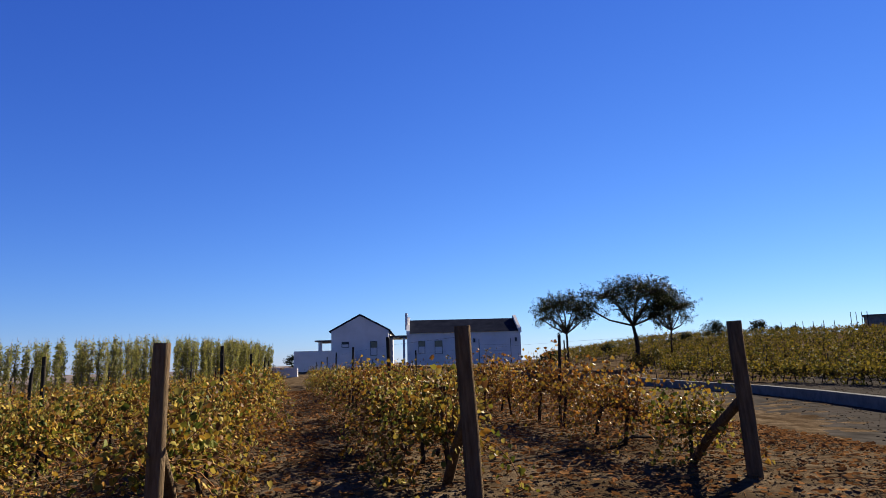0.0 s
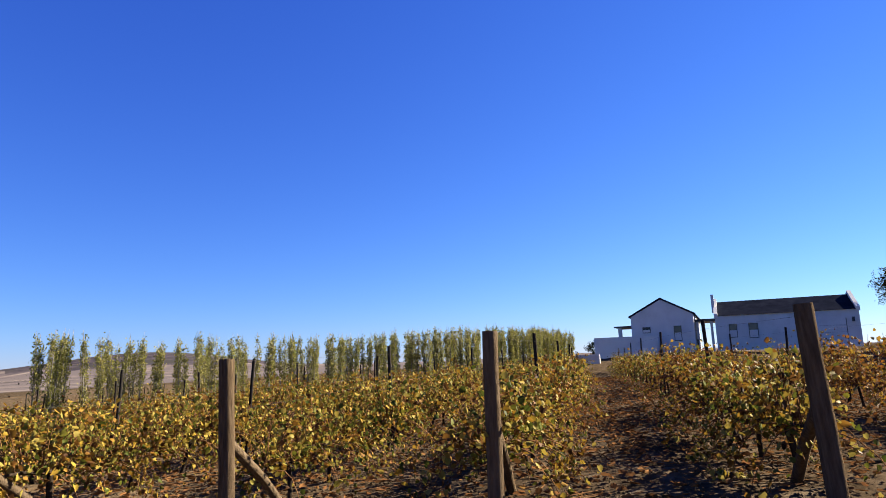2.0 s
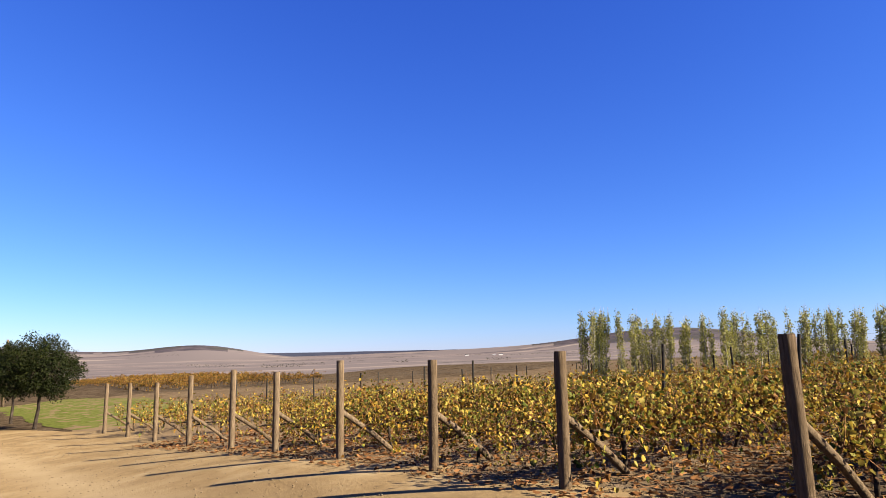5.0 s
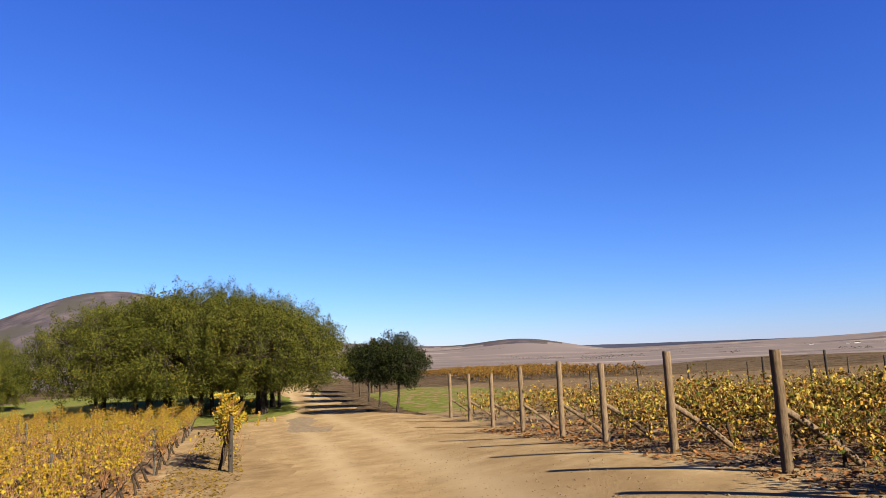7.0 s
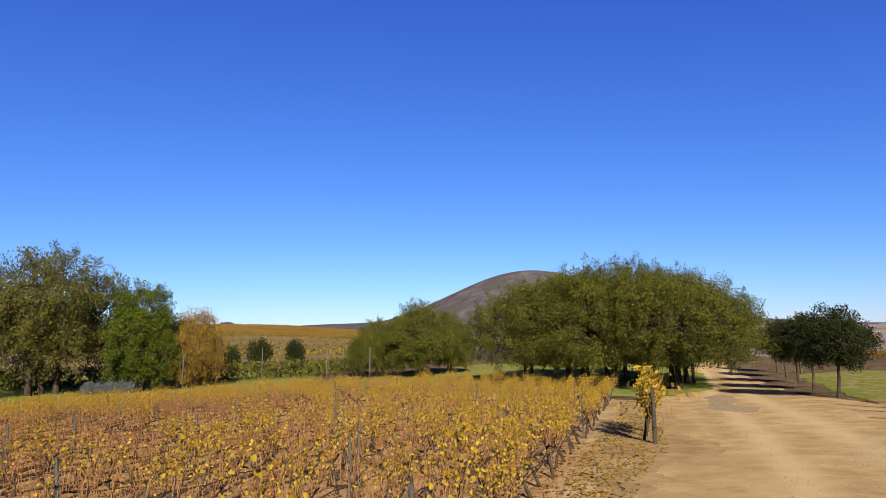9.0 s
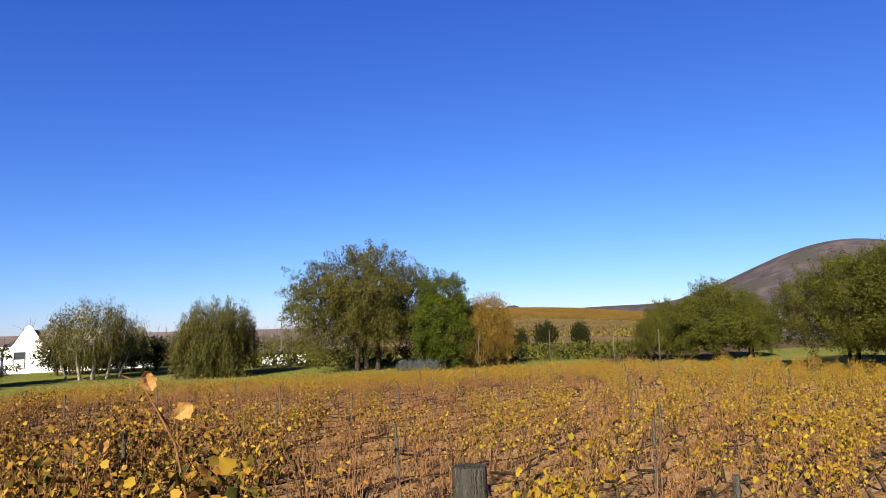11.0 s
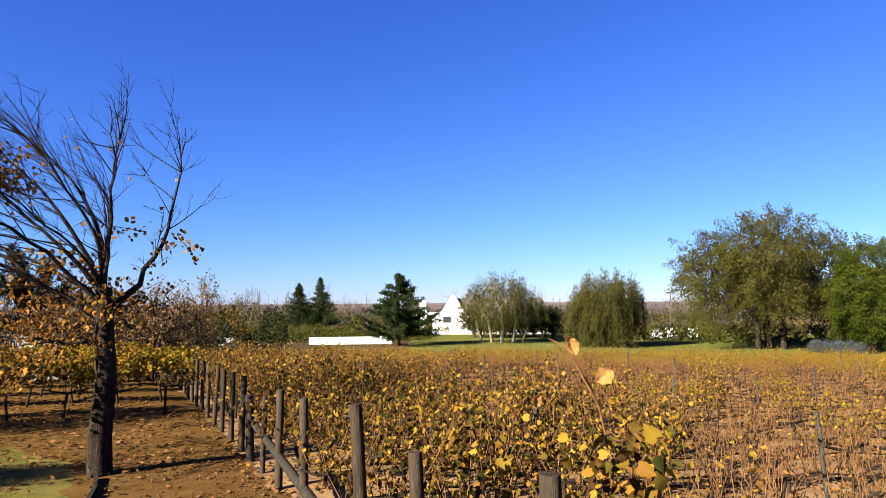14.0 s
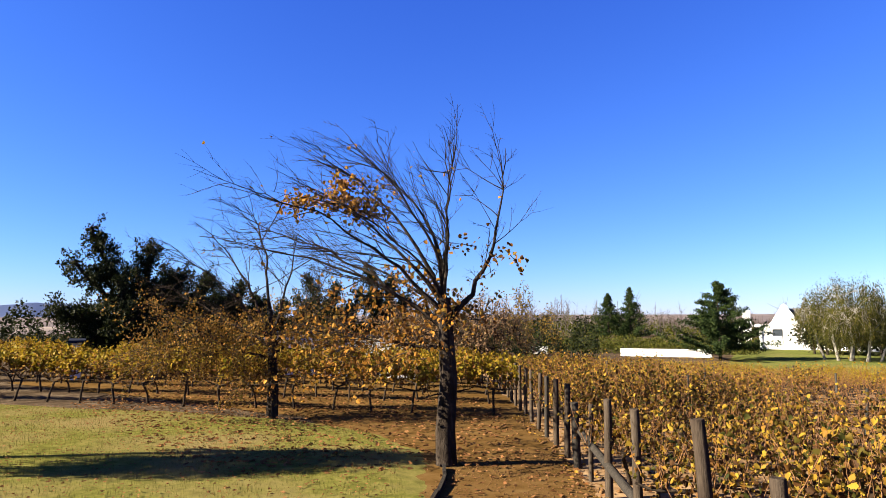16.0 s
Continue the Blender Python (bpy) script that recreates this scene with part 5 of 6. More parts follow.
put(crown_tree("hanging_willow", 24, "olive willow with dense branches hanging to the lawn", "leaf_willow", [(0, 0, 4.0, 2.9, 2.9, 1.5), (1.7, 0.4, 3.0, 2.0, 2.0, 1.6), (-1.7, -0.4, 3.0, 2.0, 2.0, 1.6), (0.2, 1.6, 2.8, 2.0, 2.0, 1.6), (-0.2, -1.6, 2.6, 2.0, 2.0, 1.6)], [(0, 0, 0.2, 1.9)], 460, 120, 0.18, (2.0, 0.13), (0.2, 0, 0), hang=0.75, form="lance", droop=0.95, floor=1.0), 168.2, 57, 0, 1.0, 2.3)
put(crown_tree("thin_willow", 25, "thinning willow with bare pale branches before the white house", "leaf_willow", [(0, 0, 4.9, 3.2, 3.0, 1.6), (2.2, 0.3, 3.7, 2.0, 2.0, 1.7), (-2.2, -0.3, 3.7, 2.0, 2.0, 1.7), (0.3, 1.8, 3.3, 2.0, 2.0, 1.7), (0, -1.9, 3.3, 2.0, 2.0, 1.7)], [(0, 0, 0.16, 2.4), (0.9, 0.2, 0.12, 2.4), (-1.0, 0.1, 0.12, 2.4), (1.8, -0.6, 0.09, 2.2), (-1.9, -0.4, 0.09, 2.2)], 430, 80, 0.18, (1.4, 0.2), (0.1, 0, 0), hang=0.65, form="lance", droop=0.9, bark="bark_pale", floor=0.8), 177.3, 62, 0, 1.0, 2.35)
clump = crown_tree("low_tree_clump", 26, "rounded olive tree clump at the edge of the lawn", "leaf_olive", [(0, 0, 3.6, 2.7, 2.7, 1.9), (1.8, 0.4, 2.8, 2.0, 2.0, 1.7), (-1.8, -0.4, 2.8, 2.0, 2.0, 1.7), (0.3, -1.8, 2.6, 2.0, 2.0, 1.6)], [(0, 0, 0.16, 1.4), (0.8, 0.2, 0.12, 1.3)], 460, 120, 0.13, (0.9, 0.28), (0.1, -0.1, 0), hang=0.2, floor=0.9)
put(clump, 126.0, 60, 0, 1.0, 2.75)
again(clump, 130.0, 63, 130, 0.72, 1.3)
again(clump, 123.6, 66, 220, 0.7, 1.7)


def conifer(name, seed, label, h, w, mat, tufts=900, full=1.0):
    rg = np.random.default_rng(seed)
    t = thing(name, 0, 0, 0, 0, label, "conifer")
    wood = Shape()
    wood.tube([(0, 0, -0.1), (0, 0, h * 0.5), (0, 0, h)], [0.02 * h, 0.014 * h, 0.004 * h], 7)
    pts = []
    n = int(h * 14)
    for i in range(n):
        k = 0.06 + 0.92 * i / n
        ln = 0.5 * w * (1 - k) ** full * rg.uniform(0.65, 1.15)
        a = rg.uniform(0, 2 * math.pi)
        line = wander(rg, (0, 0, h * k), (math.cos(a), math.sin(a), 0.15), max(ln, 0.1), 4, 0.10, 0.03)
        wood.tube(line, [0.02, 0.016, 0.012, 0.008, 0.004], 3, False)
        m = int(tufts / n * (0.4 + 1.2 * (1 - k)))
        pts += [np.array(line[int(q)].lerp(line[min(int(q) + 1, 4)], q - int(q))) + rg.normal(size=3) * 0.10 for q in rg.uniform(0.6, 3.99, m)]
    wood.ob("trunk", M["bark"], t)
    TREE_TOP[name] = h
    pts = np.array(pts)
    foliage(pts, 0.18 * rg.uniform(0.6, 1.2, len(pts)), rg, "oval", 0.25).ob("crown", M[mat], t)
    return t


put(conifer("broad_conifer", 31, "broad dark green conifer before the white house", 6.4, 10.5, "leaf_conifer", 24000, 0.95), 186.4, 58, 0, 1.0, 2.6)
c = conifer("slim_conifer", 32, "dark pointed conifer behind the garden wall", 7.6, 7.6, "leaf_conifer", 16000)
put(c, 195.1, 92, 0, 1.0, 1.75)
again(c, 193.3, 92, 70, 1.0, 2.25)

# the poplar plantation
poplars = []
for i in range(6):
    rg = np.random.default_rng(200 + i)
    t = thing("young_poplar", 0, 0, 0, 0, "slim young poplar with upright pale green foliage", "tree", "poplar plantation")
    wood, tips = Shape(), []
    hh = 3.0
    stem = wander(rg, (0, 0, -0.1), (0, 0, 1), hh + 0.1, 6, 0.025)
    wood.tube(stem, [0.035, 0.03, 0.026, 0.02, 0.015, 0.01, 0.005], 5)
    tips.append(stem[2:])
    for k in range(30):
        q = rg.uniform(0.7, 5.3)
        p = stem[int(q)].lerp(stem[int(q) + 1], q - int(q))
        a = rg.uniform(0, 6.28)
        line = wander(rg, p, (math.cos(a) * 0.4, math.sin(a) * 0.4, 1), rg.uniform(0.3, 0.6) * (1.25 - 0.13 * q), 4, 0.06, 0.08)
        wood.tube(line, [0.009, 0.007, 0.005, 0.004, 0.003], 3, False)
        tips.append(line)
    wood.ob("trunk", M["bark_pale"], t)
    pts = leaf_points(tips, rg, 24 if i > 2 else 17, 0.07)
    tagged(foliage(pts, 0.080 * rg.uniform(0.6, 1.3, len(pts)), rg, "oval", 0.1).ob("crown", M["leaf_poplar"], t), kind="stuff")
    poplars.append(t)
n_p = 0
front = [at(51.6, 27), at(44, 25.5), at(32, 26), at(20, 29), at(11, 34), at(7.3, 40), at(6.4, 47)]
SKYLINE = ((5, 1.6), (7, 2.0), (9, 2.4), (13, 2.75), (19, 2.75), (24, 2.6), (29, 2.5), (32, 2.65), (39, 2.45), (43, 2.4), (45, 2.7), (47, 3.3), (50, 3.1), (52, 2.0), (56, 1.4))
for row in range(4):
    for i in range(len(front) - 1):
        a, b = Vector(front[i]), Vector(front[i + 1])
        m = max(2, int((b - a).length / (0.62 if i < 2 else 0.55 if i < 3 else 0.5)))
        for k in range(m):
            q = a.lerp(b, (k + rng.uniform(-0.6, 0.6)) / m) + Vector((-0.55, 0.83)) * rng.uniform(0, 7.0)
            if rng.uniform() < 0.06:
                continue
            far = math.hypot(q.x, q.y - CENTRE.y)
            az = math.degrees(math.atan2(-q.x, q.y - CENTRE.y))
            el = np.interp(az, *zip(*SKYLINE)) + 0.12 + rng.normal() * (0.24 if i < 2 else 0.14)
            tall = (1.75 + far * math.tan(radians(el)) - gz(q.x, q.y)) / 3.05
            mm = pose(q.x, q.y, gz(q.x, q.y), rng.normal() * 1.2, rng.normal() * 1.2, rng.uniform(0, 360))
            ob = poplars[n_p] if n_p < 6 else copy_thing(poplars[int(rng.integers(6) if i < 2 else 3 + rng.integers(3))], mm)
            s = rng.uniform(0.85, 1.1)
            ob.matrix_basis = mm @ Matrix.Diagonal((s, s, tall, 1))
            n_p += 1

# ---- bare oaks on the eastern lawn ----
def bare_tree(name, seed, label, view_az, trunk, radius, limbs, leaf, sides, twigs_per, leaves, clusters, low_twigs, leaf_size):
    """A bare tree whose limbs the wind has combed to one side, seen along view_az. limbs: (height of the fork, degrees from upright,
    length, degrees of bend, thickness). clusters of dead leaves: (across, up, size, count). low_twigs: (across, up, length, count)."""
    rg = np.random.default_rng(seed)
    a = radians(view_az)
    fwd = Vector((-math.sin(a), math.cos(a), 0))
    right = Vector((fwd.y, -fwd.x, 0))
    lee = right * -0.05
    t = thing(name, 0, 0, 0, 0, label, "tree")
    wood, twigs, fine = Shape(), Shape(), []

    def place(c, u, depth):
        return right * c + Vector((0, 0, u)) + fwd * depth

    line = [place(c, u, 0) for c, u in trunk]
    wood.tube(line, [radius * k for k in np.linspace(1.3, 0.8, len(line))], 12)

    def shoot(p, d, length, r, level):
        ln = wander(rg, p, d, length, 5, 0.075, 0.02, lee)
        twigs.tube(ln, [r, r * 0.85, r * 0.7, r * 0.55, r * 0.42, r * 0.3], 4 if r > 0.008 else 3, False)
        fine.append(ln)
        if level:
            for _ in range(3):
                q = rg.uniform(1.2, 4.8)
                d1 = (ln[-1] - ln[0]).normalized() + Vector(tuple(rg.normal(size=3))) * 0.42
                shoot(ln[int(q)].lerp(ln[int(q) + 1], q - int(q)), d1, length * rg.uniform(0.3, 0.6), max(r * 0.6, 0.0028), level - 1)

    for order, (up, lean, length, bend, thick) in enumerate(limbs):
        deep = 1.1 * math.sin(2.4 * order + seed)
        p = place(np.interp(up, [q[1] for q in trunk], [q[0] for q in trunk]), up, 0)
        path, n, ang = [p.copy()], 14, lean
        for i in range(n):
            ang += bend / n * (0.4 + 1.2 * i / n)
            d = right * math.sin(radians(ang)) + Vector((0, 0, math.cos(radians(ang)))) + fwd * deep * 0.28 + Vector(tuple(rg.normal(size=3))) * 0.13
            p = p + d.normalized() * (length / n)
            path.append(p.copy())
        r0 = radius * thick
        bough = Shape()
        bough.tube(path, [r0 + (0.004 - r0) * (i / n) ** 0.5 for i in range(n + 1)], 7)
        bough.ob("limb", M["bark"], t, flat=False)
        for b in range(sides):
            i = int(rg.integers(3, n - 1))
            d = (path[i + 1] - path[i]).normalized() + Vector(tuple(rg.normal(size=3))) * 0.36 - right * (0.12 if lean < 8 else 0.5)
            shoot(path[i], d, length * rg.uniform(0.22, 0.48) * (1.2 - 0.5 * i / n), 0.0085, 2)
        for b in range(twigs_per):
            i = int(rg.integers(2, n))
            d = (path[i] - path[i - 1]).normalized() + Vector(tuple(rg.normal(size=3))) * 0.7
            shoot(path[i], d, rg.uniform(0.15, 0.45), 0.005, 1)
    hang = []
    for c, u, length, count in low_twigs:
        for _ in range(count):
            p = place(c + rg.normal() * 0.35, u + rg.normal() * 0.3, rg.normal() * 0.7)
            ln = wander(rg, p, Vector(tuple(rg.normal(size=3))) - right * 0.8 + Vector((0, 0, -0.2)), length * rg.uniform(0.6, 1.2), 4, 0.2, -0.04)
            twigs.tube(ln, [0.008, 0.006, 0.005, 0.004, 0.003], 3, False)
            hang.append(ln)
    wood.ob("trunk", M["bark"], t, flat=False)
    tagged(twigs.ob("twig", M["bark"], t, flat=False), kind="stuff")
    pts = [leaf_points(hang, rg, max(1, leaves // max(1, len(hang))), 0.10)] if hang else []
    pts.append(leaf_points(fine, rg, 1, 0.03)[:: 45])
    for c, u, s, n in clusters:
        pts.append(np.array([list(place(c, u, 0.3))]) + rg.normal(size=(n, 3)) * np.array((s, s, s * 0.55)))
    pts = np.concatenate(pts)
    tagged(foliage(pts, leaf_size * rg.uniform(0.6, 1.3, len(pts)), rg, "lobed", 0.5).ob("foliage", M[leaf], t, "rust-brown dead leaves"), kind="stuff")
    return t


put(bare_tree("windswept_oak", 3, "bare windswept oak with rusty leaves clinging to its lower branches", 209.2, [(0, -0.15), (-0.02, 0.5), (0.03, 1.2), (0.0, 1.75), (-0.03, 2.35)], 0.118,
    [(1.95, 40, 2.9, -52, 0.56), (2.25, 8, 2.4, -14, 0.34), (2.3, -2, 2.95, -56, 0.44), (2.3, 3, 2.3, 4, 0.28), (2.25, -24, 3.15, -50, 0.42), (2.2, -36, 3.1, -36, 0.40), (2.1, -43, 3.3, -38, 0.38),
     (2.0, -54, 3.6, -28, 0.38), (1.9, -62, 3.8, -22, 0.36), (2.25, -14, 2.8, -46, 0.34), (2.15, -48, 2.8, -44, 0.28), (2.3, -30, 2.5, -60, 0.26), (1.65, -86, 1.9, 12, 0.26)],
    "leaf_rust", 10, 16, 1500, ((-2.15, 3.78, 0.16, 170), (-1.62, 3.8, 0.17, 260), (-1.2, 3.68, 0.18, 230), (-1.5, 4.1, 0.14, 130), (-1.15, 4.0, 0.18, 60), (-0.6, 2.75, 0.2, 60), (-0.2, 2.3, 0.22, 130), (0.2, 2.2, 0.16, 70), (-1.0, 2.45, 0.2, 60)), ((-0.2, 1.9, 0.6, 14), (-0.9, 1.75, 0.7, 18), (-1.7, 1.6, 0.7, 16), (0.1, 2.4, 0.4, 10)), 0.056), 209.2, 9.45)
put(bare_tree("small_oak", 7, "smaller bare oak with rusty leaves on its drooping twigs", 224.0, [(0, -0.15), (0.02, 0.6), (0.0, 1.2), (-0.04, 1.9)], 0.105,
    [(1.8, -4, 3.2, -26, 0.6), (1.7, -22, 3.1, -32, 0.55), (1.6, -36, 3.2, -30, 0.5), (1.5, -52, 3.0, -18, 0.5), (1.7, 14, 2.7, -18, 0.5), (1.5, 40, 2.4, -24, 0.45), (1.3, -74, 2.5, 4, 0.4), (1.4, 66, 2.2, 8, 0.4)],
    "leaf_brown", 9, 16, 13000, ((-1.4, 3.6, 0.2, 16),), ((-2.2, 1.7, 0.9, 40), (-1.2, 1.8, 0.9, 46), (-0.2, 1.9, 0.8, 36), (0.9, 1.8, 0.8, 36), (1.8, 1.6, 0.8, 30), (-0.5, 1.1, 0.6, 24)), 0.040), 223.9, 14.6)
again(dark_small, 253.4, 11.4, 30, 0.62, 10.5, "round dark-leaved tree standing beside the lawn")
# boughs of the dark evergreen along its spread: offset, height, reach, depth
BOUGHS = ((0, 2.2, 1.8, 1.3), (0.2, 3.6, 1.2, 0.8), (0.9, 4.5, 0.6, 0.5), (1.4, 5.2, 0.45, 0.4), (1.75, 5.9, 0.3, 0.25), (-0.5, 4.5, 0.6, 0.55), (-0.65, 5.1, 0.35, 0.3), (1.6, 3.9, 0.7, 0.35),
          (2.3, 4.5, 0.35, 0.2), (1.9, 2.4, 0.9, 0.5), (2.8, 2.6, 0.5, 0.2), (-1.5, 3.2, 1.0, 0.7), (-2.2, 4.0, 0.6, 0.4), (1.2, 1.4, 1.0, 0.5), (-1.5, 1.6, 1.0, 0.6))
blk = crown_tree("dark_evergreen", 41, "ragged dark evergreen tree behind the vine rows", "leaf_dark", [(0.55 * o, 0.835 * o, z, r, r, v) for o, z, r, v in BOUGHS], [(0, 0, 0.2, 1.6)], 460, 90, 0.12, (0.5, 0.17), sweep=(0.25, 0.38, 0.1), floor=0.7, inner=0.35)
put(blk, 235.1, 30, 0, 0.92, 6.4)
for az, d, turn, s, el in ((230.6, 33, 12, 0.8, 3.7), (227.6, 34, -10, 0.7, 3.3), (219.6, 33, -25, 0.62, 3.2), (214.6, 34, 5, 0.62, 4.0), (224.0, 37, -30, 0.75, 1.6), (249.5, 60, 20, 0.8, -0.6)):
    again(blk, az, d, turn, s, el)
rust = crown_tree("autumn_tree", 43, "small round tree in thin pink-brown autumn leaf", "leaf_pink", [(0, 0, 2.5, 1.5, 1.5, 1.0), (0.8, 0.3, 2.0, 1.1, 1.1, 0.8), (-0.8, -0.2, 2.0, 1.1, 1.1, 0.8), (0.1, -0.8, 2.0, 1.1, 1.1, 0.8)], [(0, 0, 0.07, 1.2)], 260, 26, 0.085, (0.6, 0.13), floor=0.9, inner=0.4)
put(rust, 206.4, 24, 0, 1.0, 1.9)
again(rust, 211.5, 26, 90, 1.0, 1.6)
put(leafy_tree("golden_oak", 44, "bare-topped oak with golden leaves low down", "leaf_gold", 5.2, 3.8, 1.2, 0.1, 1500, 0.14, 5, 4, scatter=0.2, cull=0.4), 202.0, 36, 0, 1.0, 2.4)

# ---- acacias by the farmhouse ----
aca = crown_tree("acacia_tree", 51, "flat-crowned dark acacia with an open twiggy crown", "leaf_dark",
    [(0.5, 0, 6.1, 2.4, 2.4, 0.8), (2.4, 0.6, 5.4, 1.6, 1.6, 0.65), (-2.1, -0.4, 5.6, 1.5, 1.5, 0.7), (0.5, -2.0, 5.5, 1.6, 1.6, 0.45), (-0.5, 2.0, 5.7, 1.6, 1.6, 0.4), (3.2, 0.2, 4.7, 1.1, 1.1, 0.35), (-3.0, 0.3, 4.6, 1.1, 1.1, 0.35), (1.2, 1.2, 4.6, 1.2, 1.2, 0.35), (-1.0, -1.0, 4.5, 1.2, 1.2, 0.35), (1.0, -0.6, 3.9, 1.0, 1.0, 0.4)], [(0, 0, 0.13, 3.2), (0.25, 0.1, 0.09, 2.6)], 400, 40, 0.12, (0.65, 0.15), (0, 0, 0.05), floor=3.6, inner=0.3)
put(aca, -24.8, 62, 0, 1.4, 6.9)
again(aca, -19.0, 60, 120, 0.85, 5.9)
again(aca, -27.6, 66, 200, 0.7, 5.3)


# ---- the farmhouse north ----
def window(parent, x0, x1, z0, z1, y, glass="glass"):
    mid = z0 + 0.55 * (z1 - z0)
    w = part("window", boxes((x0, x1, y - 0.03, y + 0.02, mid, z1)), M[glass], parent)
    # lower pane painted white for the sky brightness in the glass
    part("blind", boxes((x0, x1, y - 0.035, y + 0.02, z0, mid)), M["plaster"], w, "white lower pane standing in for bright sky")
    fr = 0.05
    part("window_frame", boxes((x0 - fr, x0, y - 0.06, y + 0.02, z0 - fr, z1 + fr), (x1, x1 + fr, y - 0.06, y + 0.02, z0 - fr, z1 + fr), (x0, x1, y - 0.06, y + 0.02, z1, z1 + fr), (x0, x1, y - 0.06, y + 0.02, z0 - fr, z0)), M["dark"], w)
    return w


HX, HY = at(-4.0, 57)
house = thing("farmhouse", HX, HY, gz(HX, HY) + 0.1, -6.0, "white gabled farmhouse with dark sheet roofs and a flat-roofed link", "house")
part("gable_wing", prism([(-5.6, 0), (-0.6, 0), (-0.6, 3.1), (-3.1, 4.45), (-5.6, 3.1)], 0, 11), M["plaster"], house)
part("gable_roof", prism([(-5.75, 3.03), (-3.1, 4.47), (-0.45, 3.03), (-0.45, 3.15), (-3.1, 4.6), (-5.75, 3.15)], 0.12, 11.2), M["roof"], house)
part("verge_trim", prism([(-5.78, 3.05), (-3.1, 4.48), (-0.42, 3.05), (-0.42, 3.17), (-3.1, 4.62), (-5.78, 3.17)], -0.06, 0.12), M["roof"], house, "thin dark verge trim along the gable")
part("long_wing", prism([(1.0, 0), (11.2, 0), (11.2, 2.9), (1.0, 2.9)], 1.0, 7.0), M["plaster"], house)
bm = bmesh.new()
a = [bm.verts.new(p) for p in ((1.2, 0.85, 2.85), (11.0, 0.85, 2.85), (11.0, 4.0, 4.2), (1.2, 4.0, 4.2), (1.2, 7.15, 2.85), (11.0, 7.15, 2.85))]
for corners in ((0, 1, 2, 3), (3, 2, 5, 4), (0, 3, 4), (1, 5, 2), (0, 4, 5, 1)):
    bm.faces.new([a[i] for i in corners])
part("long_roof", bm, M["roof"], house)
for x0 in (0.95, 11.0):
    g = bmesh.new()
    pts = [(0.85, 2.7), (4.0, 4.15), (7.15, 2.7), (7.15, 3.05), (4.0, 4.5), (0.85, 3.05)]
    va = [g.verts.new((x0, y, z)) for y, z in pts]
    vb = [g.verts.new((x0 + 0.28, y, z)) for y, z in pts]
    g.faces.new(va)
    g.faces.new(vb[::-1])
    for i in range(6):
        j = (i + 1) % 6
        g.faces.new((va[i], vb[i], vb[j], va[j]))
    part("parapet", g, M["plaster"], house)
part("chimney", boxes((0.82, 1.05, 2.2, 2.6, 3.2, 4.75)), M["plaster"], house)
part("link_roof", boxes((-0.6, 1.0, 1.4, 6, 2.5, 2.7)), M["dark"], house)
part("link_post", boxes((-0.5, -0.3, 1.5, 1.7, 0, 2.5)), M["plaster"], house)
part("link_post", boxes((0.6, 0.8, 1.5, 1.7, 0, 2.5)), M["plaster"], house)
part("garden_wall", boxes((-8.6, -3.4, -1.2, -0.95, -0.8, 1.45), (-8.6, -8.35, -0.95, 5, -0.8, 1.45)), M["plaster"], house)
part("verandah_roof", boxes((-7.2, -5.6, 1.0, 6, 2.3, 2.42)), M["dark"], house)
part("verandah_post", boxes((-6.9, -6.6, 1.2, 1.5, 0, 2.3)), M["plaster"], house)
window(house, -4.65, -4.1, 1.75, 2.15, 0)
window(house, -2.15, -1.65, 1.0, 2.15, 0)
window(house, 2.05, 2.55, 1.1, 2.1, 1.0)
window(house, 3.5, 4.1, 1.0, 2.1, 1.0)
door = part("garage_door", boxes((7.4, 10.3, 0.95, 1.0, 0, 2.2)), M["concrete"], house, "pale roll-up garage door")
for k in range(4):
    part("door_panel", boxes((7.46, 10.24, 0.925, 0.95, 0.06 + 0.54 * k, 0.585 + 0.54 * k)), M["plaster"], door)
for x in (7.0, 10.75):
    part("wall_lamp", boxes((x - 0.09, x + 0.09, 0.82, 1.0, 1.9, 2.25)), M["dark"], house, "dark box-shaped wall lamp")
WX, WY = at(6.0, 50)
wall = thing("low_white_wall", WX, WY, gz(WX, WY), -4, "low white garden wall beside the path", "wall")
part("wall_body", boxes((-4, 1.4, 0, 0.25, -0.3, 0.75)), M["plaster"], wall)

# ---- the white house south ----
SX, SY = at(181.6, 80)
white = thing("white_house", SX, SY, gz(SX, SY), 178, "white homestead with a curved gable glimpsed between willows", "house")
part("gable", prism([(-2.3, 0), (2.3, 0), (2.3, 2.3), (1.8, 2.5), (1.25, 3.1), (0.8, 3.9), (0.4, 4.5), (0.35, 4.75), (0, 5.0), (-0.35, 4.75), (-0.4, 4.5), (-0.8, 3.9), (-1.25, 3.1), (-1.8, 2.5), (-2.3, 2.3)], 0, 0.5), M["plaster"], white)
part("body", boxes((-2.2, 12, 0.5, 7, 0, 2.7)), M["plaster"], white)
part("roof", prism([(0.2, 2.6), (12, 2.6), (11.0, 4.5), (0.2, 4.5)], 0.6, 6.8), M["thatch"], white, "weathered grey thatched roof")
part("chimney", boxes((-4.4, -3.6, 2, 2.8, 0, 4.3)), M["plaster"], white)
part("pergola", boxes((-4.8, -2.2, -0.2, 0.1, 2.5, 2.8), (-2.55, -2.3, -0.2, 0.1, 0, 2.5), (-4.8, -4.5, -0.2, 0.1, 0, 2.5)), M["plaster"], white)
window(white, -1.2, -0.3, 0.6, 2.2, 0.0)
